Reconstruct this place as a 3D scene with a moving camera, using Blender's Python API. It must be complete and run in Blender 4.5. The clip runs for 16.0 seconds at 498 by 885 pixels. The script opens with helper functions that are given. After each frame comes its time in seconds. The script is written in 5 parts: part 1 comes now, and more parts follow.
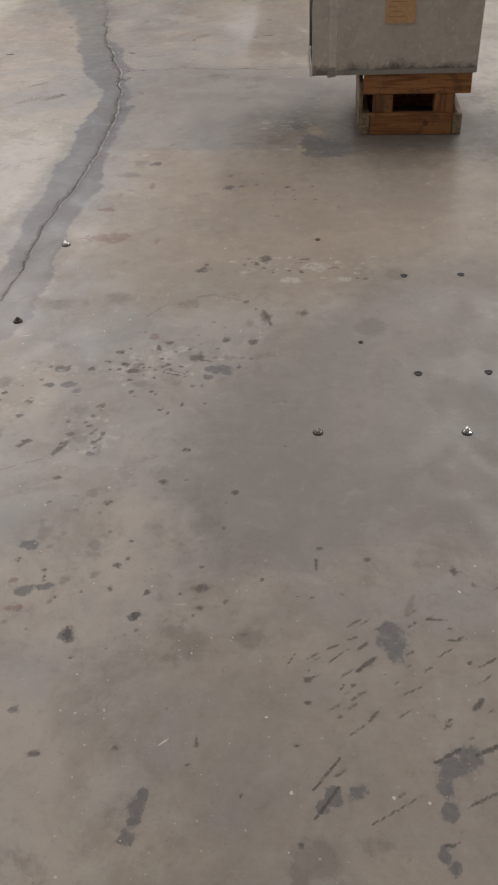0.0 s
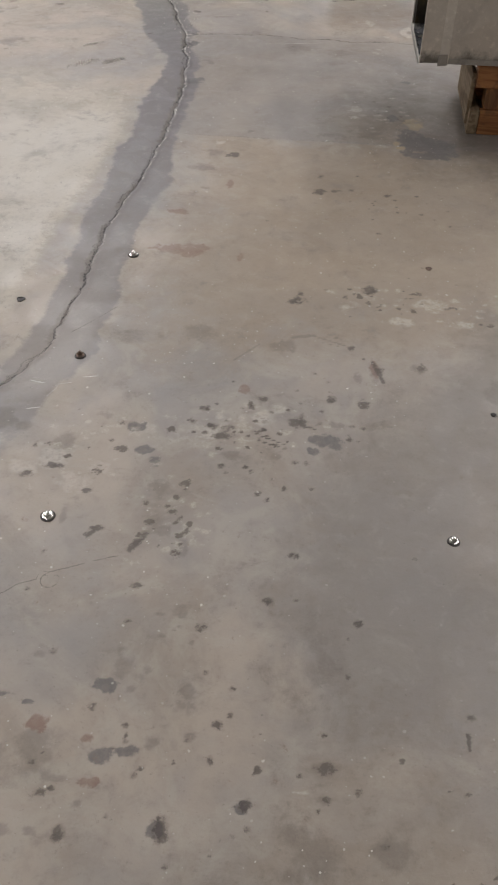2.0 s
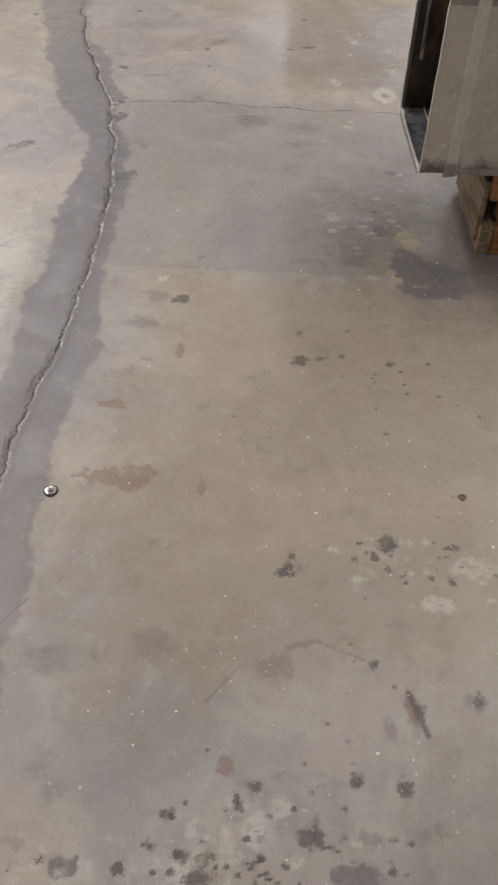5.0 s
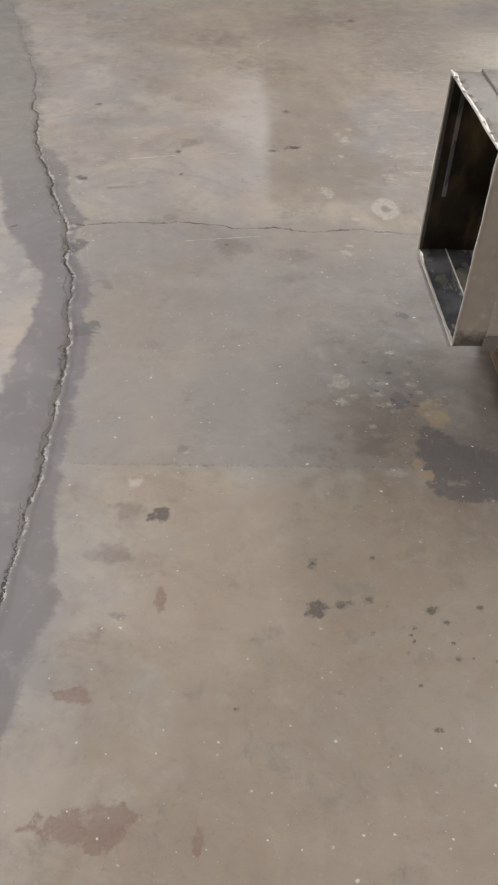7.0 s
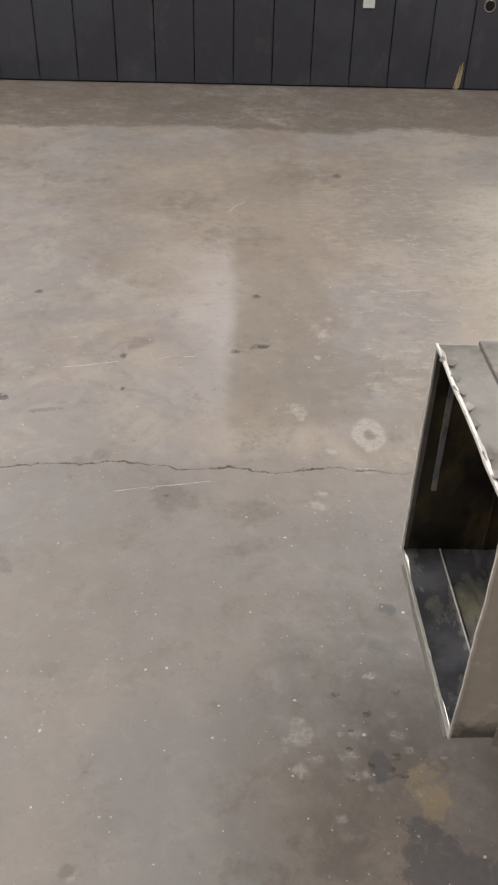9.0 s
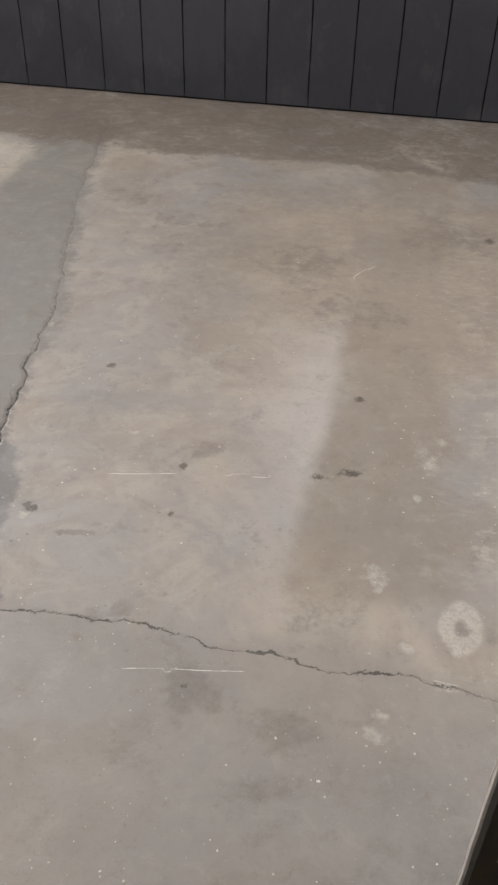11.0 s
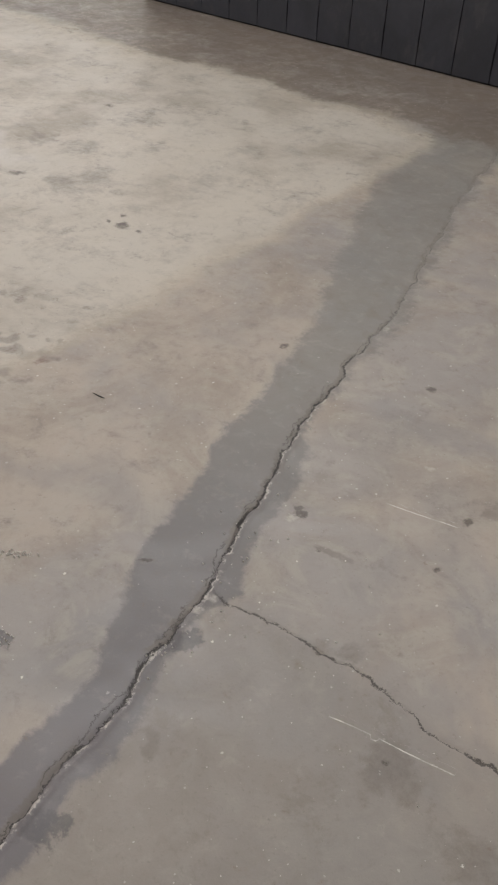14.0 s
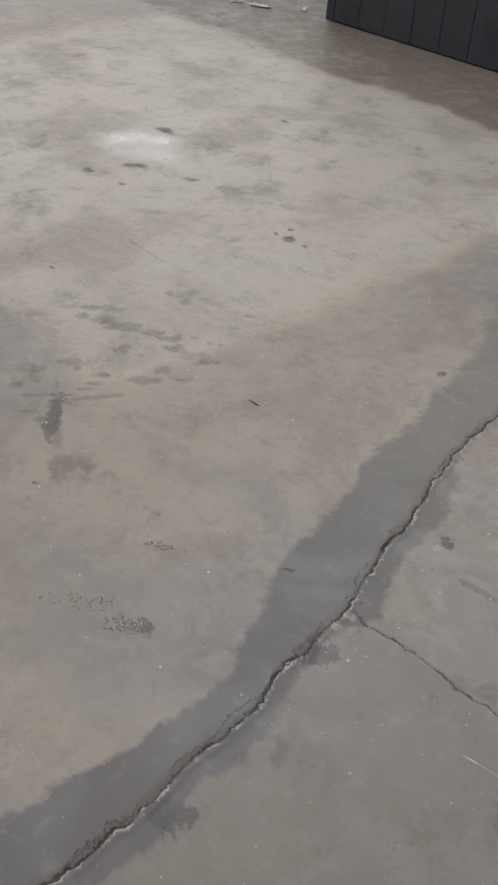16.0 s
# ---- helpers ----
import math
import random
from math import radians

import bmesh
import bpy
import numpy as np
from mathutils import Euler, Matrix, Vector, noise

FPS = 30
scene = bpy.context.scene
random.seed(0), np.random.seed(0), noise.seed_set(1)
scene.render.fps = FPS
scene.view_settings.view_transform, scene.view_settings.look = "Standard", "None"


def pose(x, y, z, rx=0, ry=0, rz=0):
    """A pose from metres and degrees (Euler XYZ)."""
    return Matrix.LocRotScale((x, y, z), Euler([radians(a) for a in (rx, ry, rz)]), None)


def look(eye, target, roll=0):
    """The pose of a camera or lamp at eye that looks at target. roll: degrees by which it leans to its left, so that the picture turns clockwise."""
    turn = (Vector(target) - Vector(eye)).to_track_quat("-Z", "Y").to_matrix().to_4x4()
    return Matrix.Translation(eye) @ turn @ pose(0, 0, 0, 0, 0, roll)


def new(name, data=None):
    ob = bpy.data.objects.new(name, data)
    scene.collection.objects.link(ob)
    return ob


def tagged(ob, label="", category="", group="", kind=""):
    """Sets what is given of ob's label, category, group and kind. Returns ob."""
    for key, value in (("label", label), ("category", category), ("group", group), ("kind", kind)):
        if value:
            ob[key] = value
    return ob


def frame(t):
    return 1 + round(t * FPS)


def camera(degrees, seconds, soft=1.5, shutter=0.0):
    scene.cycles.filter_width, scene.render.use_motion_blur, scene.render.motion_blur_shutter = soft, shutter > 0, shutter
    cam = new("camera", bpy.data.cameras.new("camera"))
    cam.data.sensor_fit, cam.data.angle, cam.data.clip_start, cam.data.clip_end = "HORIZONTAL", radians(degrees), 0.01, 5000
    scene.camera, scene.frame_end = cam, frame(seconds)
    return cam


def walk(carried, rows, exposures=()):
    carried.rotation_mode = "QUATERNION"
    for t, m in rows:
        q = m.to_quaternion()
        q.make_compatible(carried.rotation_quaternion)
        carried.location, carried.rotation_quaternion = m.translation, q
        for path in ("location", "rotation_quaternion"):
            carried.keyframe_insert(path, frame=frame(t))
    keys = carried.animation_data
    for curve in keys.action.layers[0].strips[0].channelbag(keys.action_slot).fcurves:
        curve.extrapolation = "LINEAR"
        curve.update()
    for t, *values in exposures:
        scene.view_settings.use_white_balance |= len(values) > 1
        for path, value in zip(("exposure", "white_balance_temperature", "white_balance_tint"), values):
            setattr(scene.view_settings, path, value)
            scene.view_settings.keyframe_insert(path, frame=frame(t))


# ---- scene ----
cam = camera(31.9, 16.0, soft=2.2)
PATH = [
    (0, (0.232, -0.081, 1.532), (0.089, 1.454, 0.257), -2.5),
    (0.5, (0.171, 0.086, 1.524), (0.02, 1.602, 0.228), -2.4),
    (1, (0.106, 0.219, 1.517), (-0.048, 1.715, 0.198), -0.1),
    (1.5, (0.045, 0.319, 1.516), (-0.103, 1.796, 0.175), 0.9),
    (2, (-0.094, 0.469, 1.51), (-0.233, 1.926, 0.148), 1.1),
    (2.5, (-0.172, 0.563, 1.494), (-0.295, 2.002, 0.109), 1.2),
    (3, (-0.165, 0.75, 1.49), (-0.287, 2.168, 0.084), 0.6),
    (3.5, (-0.133, 0.966, 1.506), (-0.228, 2.395, 0.11), 1.3),
    (4, (-0.175, 1.133, 1.501), (-0.253, 2.561, 0.103), 1.3),
    (4.2, (-0.215, 1.22, 1.512), (-0.278, 2.648, 0.113), 1.6),
    (6.3, (-0.322, 2.111, 1.52), (-0.264, 3.552, 0.135), 3.4),
    (6.5, (-0.346, 2.181, 1.511), (-0.295, 3.633, 0.136), 3.1),
    (7, (-0.353, 2.333, 1.515), (-0.284, 3.808, 0.166), 3.1),
    (7.5, (-0.284, 2.569, 1.538), (-0.21, 4.11, 0.266), 3.0),
    (8, (-0.218, 2.722, 1.559), (-0.154, 4.295, 0.325), 2.9),
    (8.5, (-0.181, 2.926, 1.544), (-0.128, 4.519, 0.336), 1.9),
    (8.7, (-0.175, 3.033, 1.539), (-0.129, 4.633, 0.339), 1.8),
    (10.8, (0.03, 3.799, 1.569), (-0.224, 5.373, 0.362), 0.6),
    (11, (0.008, 3.867, 1.565), (-0.297, 5.424, 0.346), 1.3),
    (11.5, (-0.016, 3.996, 1.536), (-0.462, 5.517, 0.315), 2.4),
    (12, (-0.013, 4.043, 1.548), (-0.512, 5.52, 0.295), 2.3),
    (12.5, (0.006, 4.08, 1.561), (-0.612, 5.501, 0.297), 2.8),
    (13, (0.003, 4.086, 1.572), (-0.744, 5.435, 0.299), 2.6),
    (13.5, (0.004, 4.074, 1.583), (-0.863, 5.351, 0.311), 2.4),
    (14, (-0.011, 4.056, 1.575), (-0.948, 5.289, 0.309), 2.8),
    (14.5, (-0.024, 4.027, 1.581), (-0.999, 5.24, 0.326), 3.2),
    (15, (-0.046, 4.01, 1.584), (-1.103, 5.157, 0.331), 3.0),
    (15.5, (-0.061, 3.989, 1.579), (-1.169, 5.095, 0.335), 3.4),
    (16, (-0.072, 3.978, 1.57), (-1.219, 5.043, 0.325), 3.5),
]
EXPOSURES = [(0, 0.02, 6450, 10), (1, 0.11, 6450, 10), (2, 0.1, 6450, 10), (4, 0.18, 6500, 10), (7, 0.2, 6500, 10), (7.5, 0.24, 6500, 10), (8.5, 0.22, 6550, 10), (11, 0.12, 6550, 10), (12.5, 0.01, 6600, 10), (13.5, -0.19, 6600, 10), (14.5, -0.32, 6600, 9), (15, -0.38, 6500, 9), (16, -0.44, 6250, 7.5)]
walk(cam, [(t, look(eye, target, roll)) for t, eye, target, roll in PATH], EXPOSURES)

# ---- light ----
world = bpy.data.worlds.new("world")
scene.world = world
world.use_nodes = True
world.node_tree.nodes["Background"].inputs[0].default_value = (0.9, 0.95, 1.0, 1)
world.node_tree.nodes["Background"].inputs[1].default_value = 0.05
scene.view_settings.exposure = 0.0

CEILING = 5.6


def strip_lamp(x, y, length, width, watts, colour):
    data = bpy.data.lights.new("ceiling_strip", "AREA")
    data.shape, data.size, data.size_y = "RECTANGLE", width, length
    data.energy, data.color = watts, colour
    new("ceiling_strip", data).matrix_world = pose(x, y, CEILING - 0.15)


LAMP = (1.0, 0.985, 1.0)
strip_lamp(-15.3, 13.0, 16.0, 0.8, 900, LAMP)
strip_lamp(-3.8, 13.0, 16.0, 0.5, 640, LAMP)
strip_lamp(2.6, 12.5, 17.0, 0.5, 480, LAMP)
strip_lamp(-4.0, -1.0, 10.0, 0.5, 170, LAMP)
strip_lamp(3.6, -1.0, 10.0, 0.5, 40, LAMP)


# ---- materials ----
class Nodes:
    """A short hand for node materials."""

    def __init__(self, name):
        self.mat = bpy.data.materials.new(name)
        self.mat.use_nodes = True
        self.tree = self.mat.node_tree
        self.bsdf = self.tree.nodes["Principled BSDF"]
        self.place = self.add("ShaderNodeTexCoord").outputs["Object"]

    def add(self, kind):
        return self.tree.nodes.new(kind)

    def link(self, value, socket):
        if isinstance(value, bpy.types.NodeSocket):
            self.tree.links.new(value, socket)
        elif isinstance(value, tuple) and len(value) == 3 and socket.type == "RGBA":
            socket.default_value = (*value, 1)
        else:
            socket.default_value = value

    def math(self, op, a, b=0.0, clamp=False):
        n = self.add("ShaderNodeMath")
        n.operation, n.use_clamp = op, clamp
        self.link(a, n.inputs[0])
        self.link(b, n.inputs[1])
        return n.outputs[0]

    def noise(self, scale, detail=4.0, rough=0.55, warp=0.0, place=None):
        n = self.add("ShaderNodeTexNoise")
        self.link(place or self.place, n.inputs["Vector"])
        n.inputs["Scale"].default_value = scale
        n.inputs["Detail"].default_value = detail
        n.inputs["Roughness"].default_value = rough
        n.inputs["Distortion"].default_value = warp
        spread = self.add("ShaderNodeMath")
        spread.operation = "MULTIPLY_ADD"
        self.tree.links.new(n.outputs["Fac"], spread.inputs[0])
        spread.inputs[1].default_value, spread.inputs[2].default_value = 2.2, -0.6
        return spread.outputs[0]

    def stretched(self, sx, sy, sz):
        n = self.add("ShaderNodeMapping")
        self.link(self.place, n.inputs["Vector"])
        n.inputs["Scale"].default_value = (sx, sy, sz)
        return n.outputs[0]

    def cells(self, scale, feature="F1", output="Distance", place=None):
        n = self.add("ShaderNodeTexVoronoi")
        n.feature = feature
        self.link(place or self.place, n.inputs["Vector"])
        n.inputs["Scale"].default_value = scale
        return n.outputs[output]

    def step(self, value, low, high, to_low=0.0, to_high=1.0):
        n = self.add("ShaderNodeMapRange")
        n.interpolation_type = "SMOOTHSTEP"
        self.link(value, n.inputs["Value"])
        for key, v in (("From Min", low), ("From Max", high), ("To Min", to_low), ("To Max", to_high)):
            n.inputs[key].default_value = v
        return n.outputs[0]

    def mix(self, fac, a, b, blend="MIX"):
        n = self.add("ShaderNodeMix")
        n.data_type, n.blend_type = "RGBA", blend
        self.link(fac, n.inputs["Factor"])
        self.link(a, n.inputs[6])
        self.link(b, n.inputs[7])
        return n.outputs[2]

    def attribute(self, name):
        """The four channels of a colour attribute."""
        n = self.add("ShaderNodeAttribute")
        n.attribute_name = name
        s = self.add("ShaderNodeSeparateColor")
        self.tree.links.new(n.outputs["Color"], s.inputs[0])
        return (*s.outputs, n.outputs["Alpha"])

    def dots(self, scale, keep, small, large, shake):
        """Scattered single specks of uneven size; a share of the cells holds none."""
        n = self.add("ShaderNodeTexVoronoi")
        n.voronoi_dimensions = "2D"
        self.link(self.place, n.inputs["Vector"])
        n.inputs["Scale"].default_value = scale
        s = self.add("ShaderNodeSeparateColor")
        self.tree.links.new(n.outputs["Color"], s.inputs[0])
        size = self.step(self.math("POWER", s.outputs[1], 3.0), 0, 1, small, large)
        far = self.math("DIVIDE", n.outputs["Distance"], size)
        far = self.math("ADD", far, self.math("MULTIPLY", shake, 2.6))
        return self.math("MULTIPLY", self.step(far, 0.7, 1.15, 1, 0), self.step(s.outputs[0], keep, keep + 0.02))

    def random(self):
        return self.add("ShaderNodeObjectInfo").outputs["Random"]

    def bump(self, height, strength, distance=0.01):
        n = self.add("ShaderNodeBump")
        n.inputs["Strength"].default_value = strength
        n.inputs["Distance"].default_value = distance
        self.link(height, n.inputs["Height"])
        self.tree.links.new(n.outputs[0], self.bsdf.inputs["Normal"])

    def done(self, colour, rough, metal=0.0):
        self.link(colour, self.bsdf.inputs["Base Color"])
        self.link(rough, self.bsdf.inputs["Roughness"])
        self.link(metal, self.bsdf.inputs["Metallic"])
        return self.mat


def rgb(r, g, b):
    """A base colour from sRGB 0..255."""
    return tuple(((c / 255 + 0.055) / 1.055) ** 2.4 if c > 10 else c / 255 / 12.92 for c in (r, g, b))


def concrete_floor():
    m = Nodes("worn_concrete")
    tan, pale, wash, pad = m.attribute("zones_a")
    band, dirt, brown, scuffed = m.attribute("zones_b")
    dark, grey, rust, chalk = m.attribute("stains_a")
    duct_shade, reach, gloss, smear = m.attribute("shade_and_stains")
    band_depth, far, crumbs, flakes = m.attribute("extra")
    off, off_across, reach_across, vigour = m.attribute("lines")
    dull, tan_chips, spare, painted_glare = m.attribute("stains_and_glare")
    scratch_off, scratch_runs, hair_off, hair_runs = m.attribute("fine")
    cloud = m.noise(0.8, 6, 0.62, 0.5)
    drift = m.noise(2.1, 7, 0.66, 0.9)
    blotch = m.noise(5.5, 7, 0.68, 0.7)
    mottle = m.noise(17, 7, 0.7, 0.4)
    speck = m.noise(70, 5, 0.72, 0.2)
    grain = m.noise(190, 4, 0.7)
    fine = m.noise(520, 3, 0.7)
    fray = m.math("SUBTRACT", m.noise(24, 8, 0.78, 0.3), 0.5)
    torn = m.math("SUBTRACT", m.noise(75, 7, 0.78, 0.3), 0.5)
    wander = m.math("SUBTRACT", m.noise(6, 7, 0.7, 0.5), 0.5)

    ragged = m.math("ADD", m.math("MULTIPLY", wander, 0.7), m.math("MULTIPLY", fray, 0.6))

    def edged(field, edge, amount, low, high, most):
        return m.step(m.math("ADD", field, m.math("MULTIPLY", edge, amount)), low, high, 0.0, most)

    def over(c, fac, tint):
        return m.mix(fac, c, rgb(*tint))

    c = m.mix(m.step(cloud, 0.36, 0.64), rgb(174, 162, 149), rgb(156, 149, 143))
    c = over(c, m.step(drift, 0.42, 0.8, 0, 0.6), (146, 133, 120))
    c = over(c, m.step(m.noise(1.7, 4, 0.5, 0.3), 0.5, 0.85, 0, 0.5), (138, 135, 134))
    c = over(c, m.step(blotch, 0.45, 0.80, 0, 0.5), (176, 169, 158))
    c = over(c, edged(tan, wander, 0.8, 0.15, 0.85, 0.65), (154, 138, 119))
    c = over(c, edged(pale, ragged, 1.0, 0.28, 0.72, 0.75), (198, 191, 178))
    c = over(c, m.math("MULTIPLY", pale, m.step(m.noise(1.5, 5, 0.6, 0.25), 0.42, 0.80, 0, 0.8)), (158, 149, 136))
    c = over(c, m.math("MULTIPLY", pale, m.step(m.noise(4.2, 7, 0.72, 0.2), 0.50, 0.85, 0, 0.55)), (150, 143, 134))
    rim = m.math("MULTIPLY", m.step(pale, 0.12, 0.45), m.step(pale, 0.55, 0.95, 1, 0))
    c = over(c, m.math("MULTIPLY", rim, 0.22), (182, 170, 146))
    c = over(c, edged(wash, wander, 0.5, 0.2, 0.8, 0.58), (140, 134, 129))
    c = over(c, edged(pad, wander, 0.9, 0.0, 1.0, 0.62), (130, 122, 116))
    c = over(c, edged(brown, ragged, 0.8, 0.1, 0.9, 0.58), (144, 131, 117))
    # light reflected by the floor, painted as pale colour
    c = over(c, edged(painted_glare, wander, 0.4, 0.0, 1.0, 0.45), (204, 199, 195))
    c = m.mix(m.math("MULTIPLY", edged(band, ragged, 0.9, 0.25, 0.75, 0.9), band_depth), c, m.mix(far, rgb(114, 110, 113), rgb(122, 120, 116)))
    # shadow of duct and skid, painted into the floor colour
    c = over(c, edged(duct_shade, ragged, 0.6, 0.05, 0.95, 0.72), (97, 90, 84))
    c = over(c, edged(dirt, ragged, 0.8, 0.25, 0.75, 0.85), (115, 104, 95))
    streak = m.noise(24, 7, 0.8, 0.5, m.stretched(0.6, 1.3, 1))
    c = over(c, m.math("MULTIPLY", m.math("MULTIPLY", scuffed, m.step(streak, 0.5, 0.8, 0, 0.6)), m.step(blotch, 0.3, 0.6, 0.2, 1)), (194, 188, 178))
    # mottling at hand size, grain at sand size
    c = over(c, m.step(mottle, 0.5, 0.95, 0, 0.20), (124, 116, 108))
    c = over(c, m.step(mottle, 0.05, 0.45, 0.18, 0), (184, 177, 166))
    c = over(c, m.math("MULTIPLY", m.step(speck, 0.60, 0.9, 0, 0.22), m.step(drift, 0.42, 0.6, 0.12, 1)), (112, 104, 97))
    c = over(c, m.step(grain, 0.1, 0.5, 0.05, 0.0), (116, 109, 102))
    c = over(c, m.step(fine, 0.4, 0.9, 0.0, 0.03), (196, 190, 181))
    # single stains
    c = over(c, m.math("MULTIPLY", edged(chalk, ragged, 1.2, 0.3, 1.0, 0.7), m.step(m.math("ADD", speck, m.math("MULTIPLY", mottle, 0.5)), 0.35, 1.0, 0.25, 1.0)), (204, 198, 188))
    c = over(c, m.math("MULTIPLY", edged(chalk, fray, 1.2, 0.3, 0.8, 0.3), m.step(speck, 0.6, 0.9)), (104, 97, 91))
    patchy = m.step(m.math("ADD", mottle, m.math("MULTIPLY", torn, 0.8)), 0.1, 0.8, 1.0, 0.62)
    c = over(c, m.math("MULTIPLY", edged(dull, ragged, 1.3, 0.15, 0.9, 0.52), patchy), (106, 98, 92))
    c = over(c, edged(grey, ragged, 0.8, 0.0, 0.8, 0.2), (112, 107, 104))
    c = over(c, m.math("MULTIPLY", edged(grey, fray, 1.1, 0.32, 0.66, 0.8), m.step(speck, 0.2, 0.9, 1.0, 0.7)), (98, 95, 96))
    c = over(c, m.math("MULTIPLY", edged(tan_chips, fray, 1.0, 0.3, 0.65, 1.0), patchy), (164, 147, 121))
    c = over(c, m.math("MULTIPLY", edged(rust, fray, 1.1, 0.25, 0.65, 0.85), patchy), (132, 106, 94))
    c = over(c, edged(smear, torn, 1.4, 0.35, 0.85, 0.5), (98, 91, 86))
    c = over(c, edged(dark, ragged, 1.0, 0.05, 0.7, 0.42), (112, 102, 94))
    c = over(c, m.math("MULTIPLY", edged(dark, torn, 1.7, 0.34, 0.8, 0.92), patchy), (74, 66, 62))
    c = over(c, edged(flakes, ragged, 0.9, 0.05, 0.9, 0.28), (180, 172, 158))
    c = over(c, edged(flakes, torn, 2.2, 0.5, 1.1, 0.5), (196, 189, 176))
    c = over(c, edged(crumbs, torn, 1.4, 0.4, 0.8, 0.8), (86, 76, 68))
    # scattered drops of grease, flecks of paint, hair cracks
    c = over(c, m.math("MULTIPLY", m.dots(12, 0.6, 0.018, 0.05, torn), m.step(m.noise(3.3, 4), 0.40, 0.6, 0.25, 0.75)), (92, 85, 79))
    bare = m.math("SUBTRACT", 1.0, m.math("MULTIPLY", m.math("MAXIMUM", pad, m.math("MULTIPLY", band, 0.7)), 0.85))
    clean = m.math("MULTIPLY", bare, m.step(m.noise(1.6, 5, 0.65), 0.30, 0.55, 0.35, 0.95))
    c = over(c, m.math("MULTIPLY", m.dots(12, 0.36, 0.016, 0.040, torn), clean), (214, 209, 200))
    c = over(c, m.math("MULTIPLY", m.dots(30, 0.55, 0.028, 0.075, torn), m.math("MULTIPLY", clean, m.step(drift, 0.4, 0.62, 0.1, 0.8))), (206, 201, 192))
    scratch = m.math("MULTIPLY", m.step(m.math("ABSOLUTE", m.math("ADD", scratch_off, m.math("MULTIPLY", torn, 0.002))), 0.0009, 0.0019, 1, 0), m.math("MULTIPLY", scratch_runs, m.step(m.noise(16, 5, 0.7), 0.3, 0.6, 0.25, 0.95)))
    c = over(c, scratch, (216, 212, 204))
    split = m.math("MULTIPLY", m.step(m.math("ABSOLUTE", m.math("ADD", hair_off, m.math("MULTIPLY", torn, 0.004))), 0.0006, 0.0015, 1, 0), m.math("MULTIPLY", hair_runs, m.step(m.noise(13, 5, 0.7), 0.3, 0.55, 0.1, 0.7)))
    c = over(c, split, (92, 84, 78))
    # the broken joint, its ledge and its pale chipped lip, and the crack across
    jag = m.math("ADD", m.math("MULTIPLY", fray, 0.018), m.math("MULTIPLY", torn, 0.014))
    gap = m.math("ADD", off, jag)
    wide = m.math("MULTIPLY", m.step(m.noise(7, 4, 0.6), 0.2, 0.8, 0.0014, 0.0046), vigour)
    slit = m.math("MULTIPLY", m.step(m.math("DIVIDE", m.math("ABSOLUTE", gap), wide), 0.7, 1.5, 1, 0), reach)
    ledge = m.math("MULTIPLY", m.math("MULTIPLY", m.step(gap, -0.022, -0.012), m.step(gap, 0.0, 0.002, 1, 0)), m.math("MULTIPLY", reach, m.step(m.noise(4.5, 4), 0.36, 0.52)))
    second = m.math("ADD", gap, m.math("ADD", 0.012, m.math("MULTIPLY", m.math("SUBTRACT", m.noise(11, 4), 0.5), 0.03)))
    hair = m.math("MULTIPLY", m.step(m.math("ABSOLUTE", second), 0.0006, 0.0018, 1, 0), m.math("MULTIPLY", reach, m.step(m.noise(5.2, 4), 0.38, 0.5)))
    lip = m.math("MULTIPLY", m.math("MULTIPLY", m.step(gap, 0.002, 0.004), m.step(gap, 0.006, 0.012, 1, 0)), m.math("MULTIPLY", m.step(vigour, 0.62, 0.95, 0.12, 1.0), m.step(m.noise(14, 5, 0.7), 0.42, 0.62)))
    gap_across = m.math("ADD", off_across, m.math("MULTIPLY", jag, 1.0))
    slit_across = m.math("MULTIPLY", m.step(m.math("DIVIDE", m.math("ABSOLUTE", gap_across), m.step(m.noise(9, 4), 0.25, 0.75, 0.0008, 0.0034)), 0.7, 1.6, 1, 0), reach_across)
    c = over(c, m.math("MULTIPLY", ledge, m.math("MULTIPLY", vigour, 0.7)), (112, 104, 96))
    c = over(c, m.math("MULTIPLY", lip, 0.85), (206, 201, 192))
    c = over(c, m.math("MULTIPLY", hair, m.math("MULTIPLY", vigour, 0.9)), (62, 57, 52))
    c = over(c, m.math("MULTIPLY", slit, m.step(vigour, 0.3, 0.8, 0.5, 0.95)), (44, 40, 37))
    c = over(c, m.math("MULTIPLY", slit_across, 0.85), (62, 57, 53))
    rough = m.step(blotch, 0.3, 0.7, 0.36, 0.54)
    rough = m.math("ADD", rough, m.math("MULTIPLY", mottle, 0.1))
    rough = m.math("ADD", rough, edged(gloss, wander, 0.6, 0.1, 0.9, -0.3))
    rough = m.math("ADD", rough, m.math("MULTIPLY", chalk, 0.2), clamp=True)
    relief = m.math("ADD", m.math("MULTIPLY", speck, 0.5), m.math("MULTIPLY", mottle, 0.8))
    relief = m.math("ADD", relief, m.math("MULTIPLY", grain, 0.3))
    relief = m.math("SUBTRACT", relief, m.math("MULTIPLY", m.math("MAXIMUM", slit, slit_across), 1.2))
    m.bump(relief, 0.11, 0.004)
    m.bsdf.inputs["Specular IOR Level"].default_value = 0.5
    return m.done(c, rough)


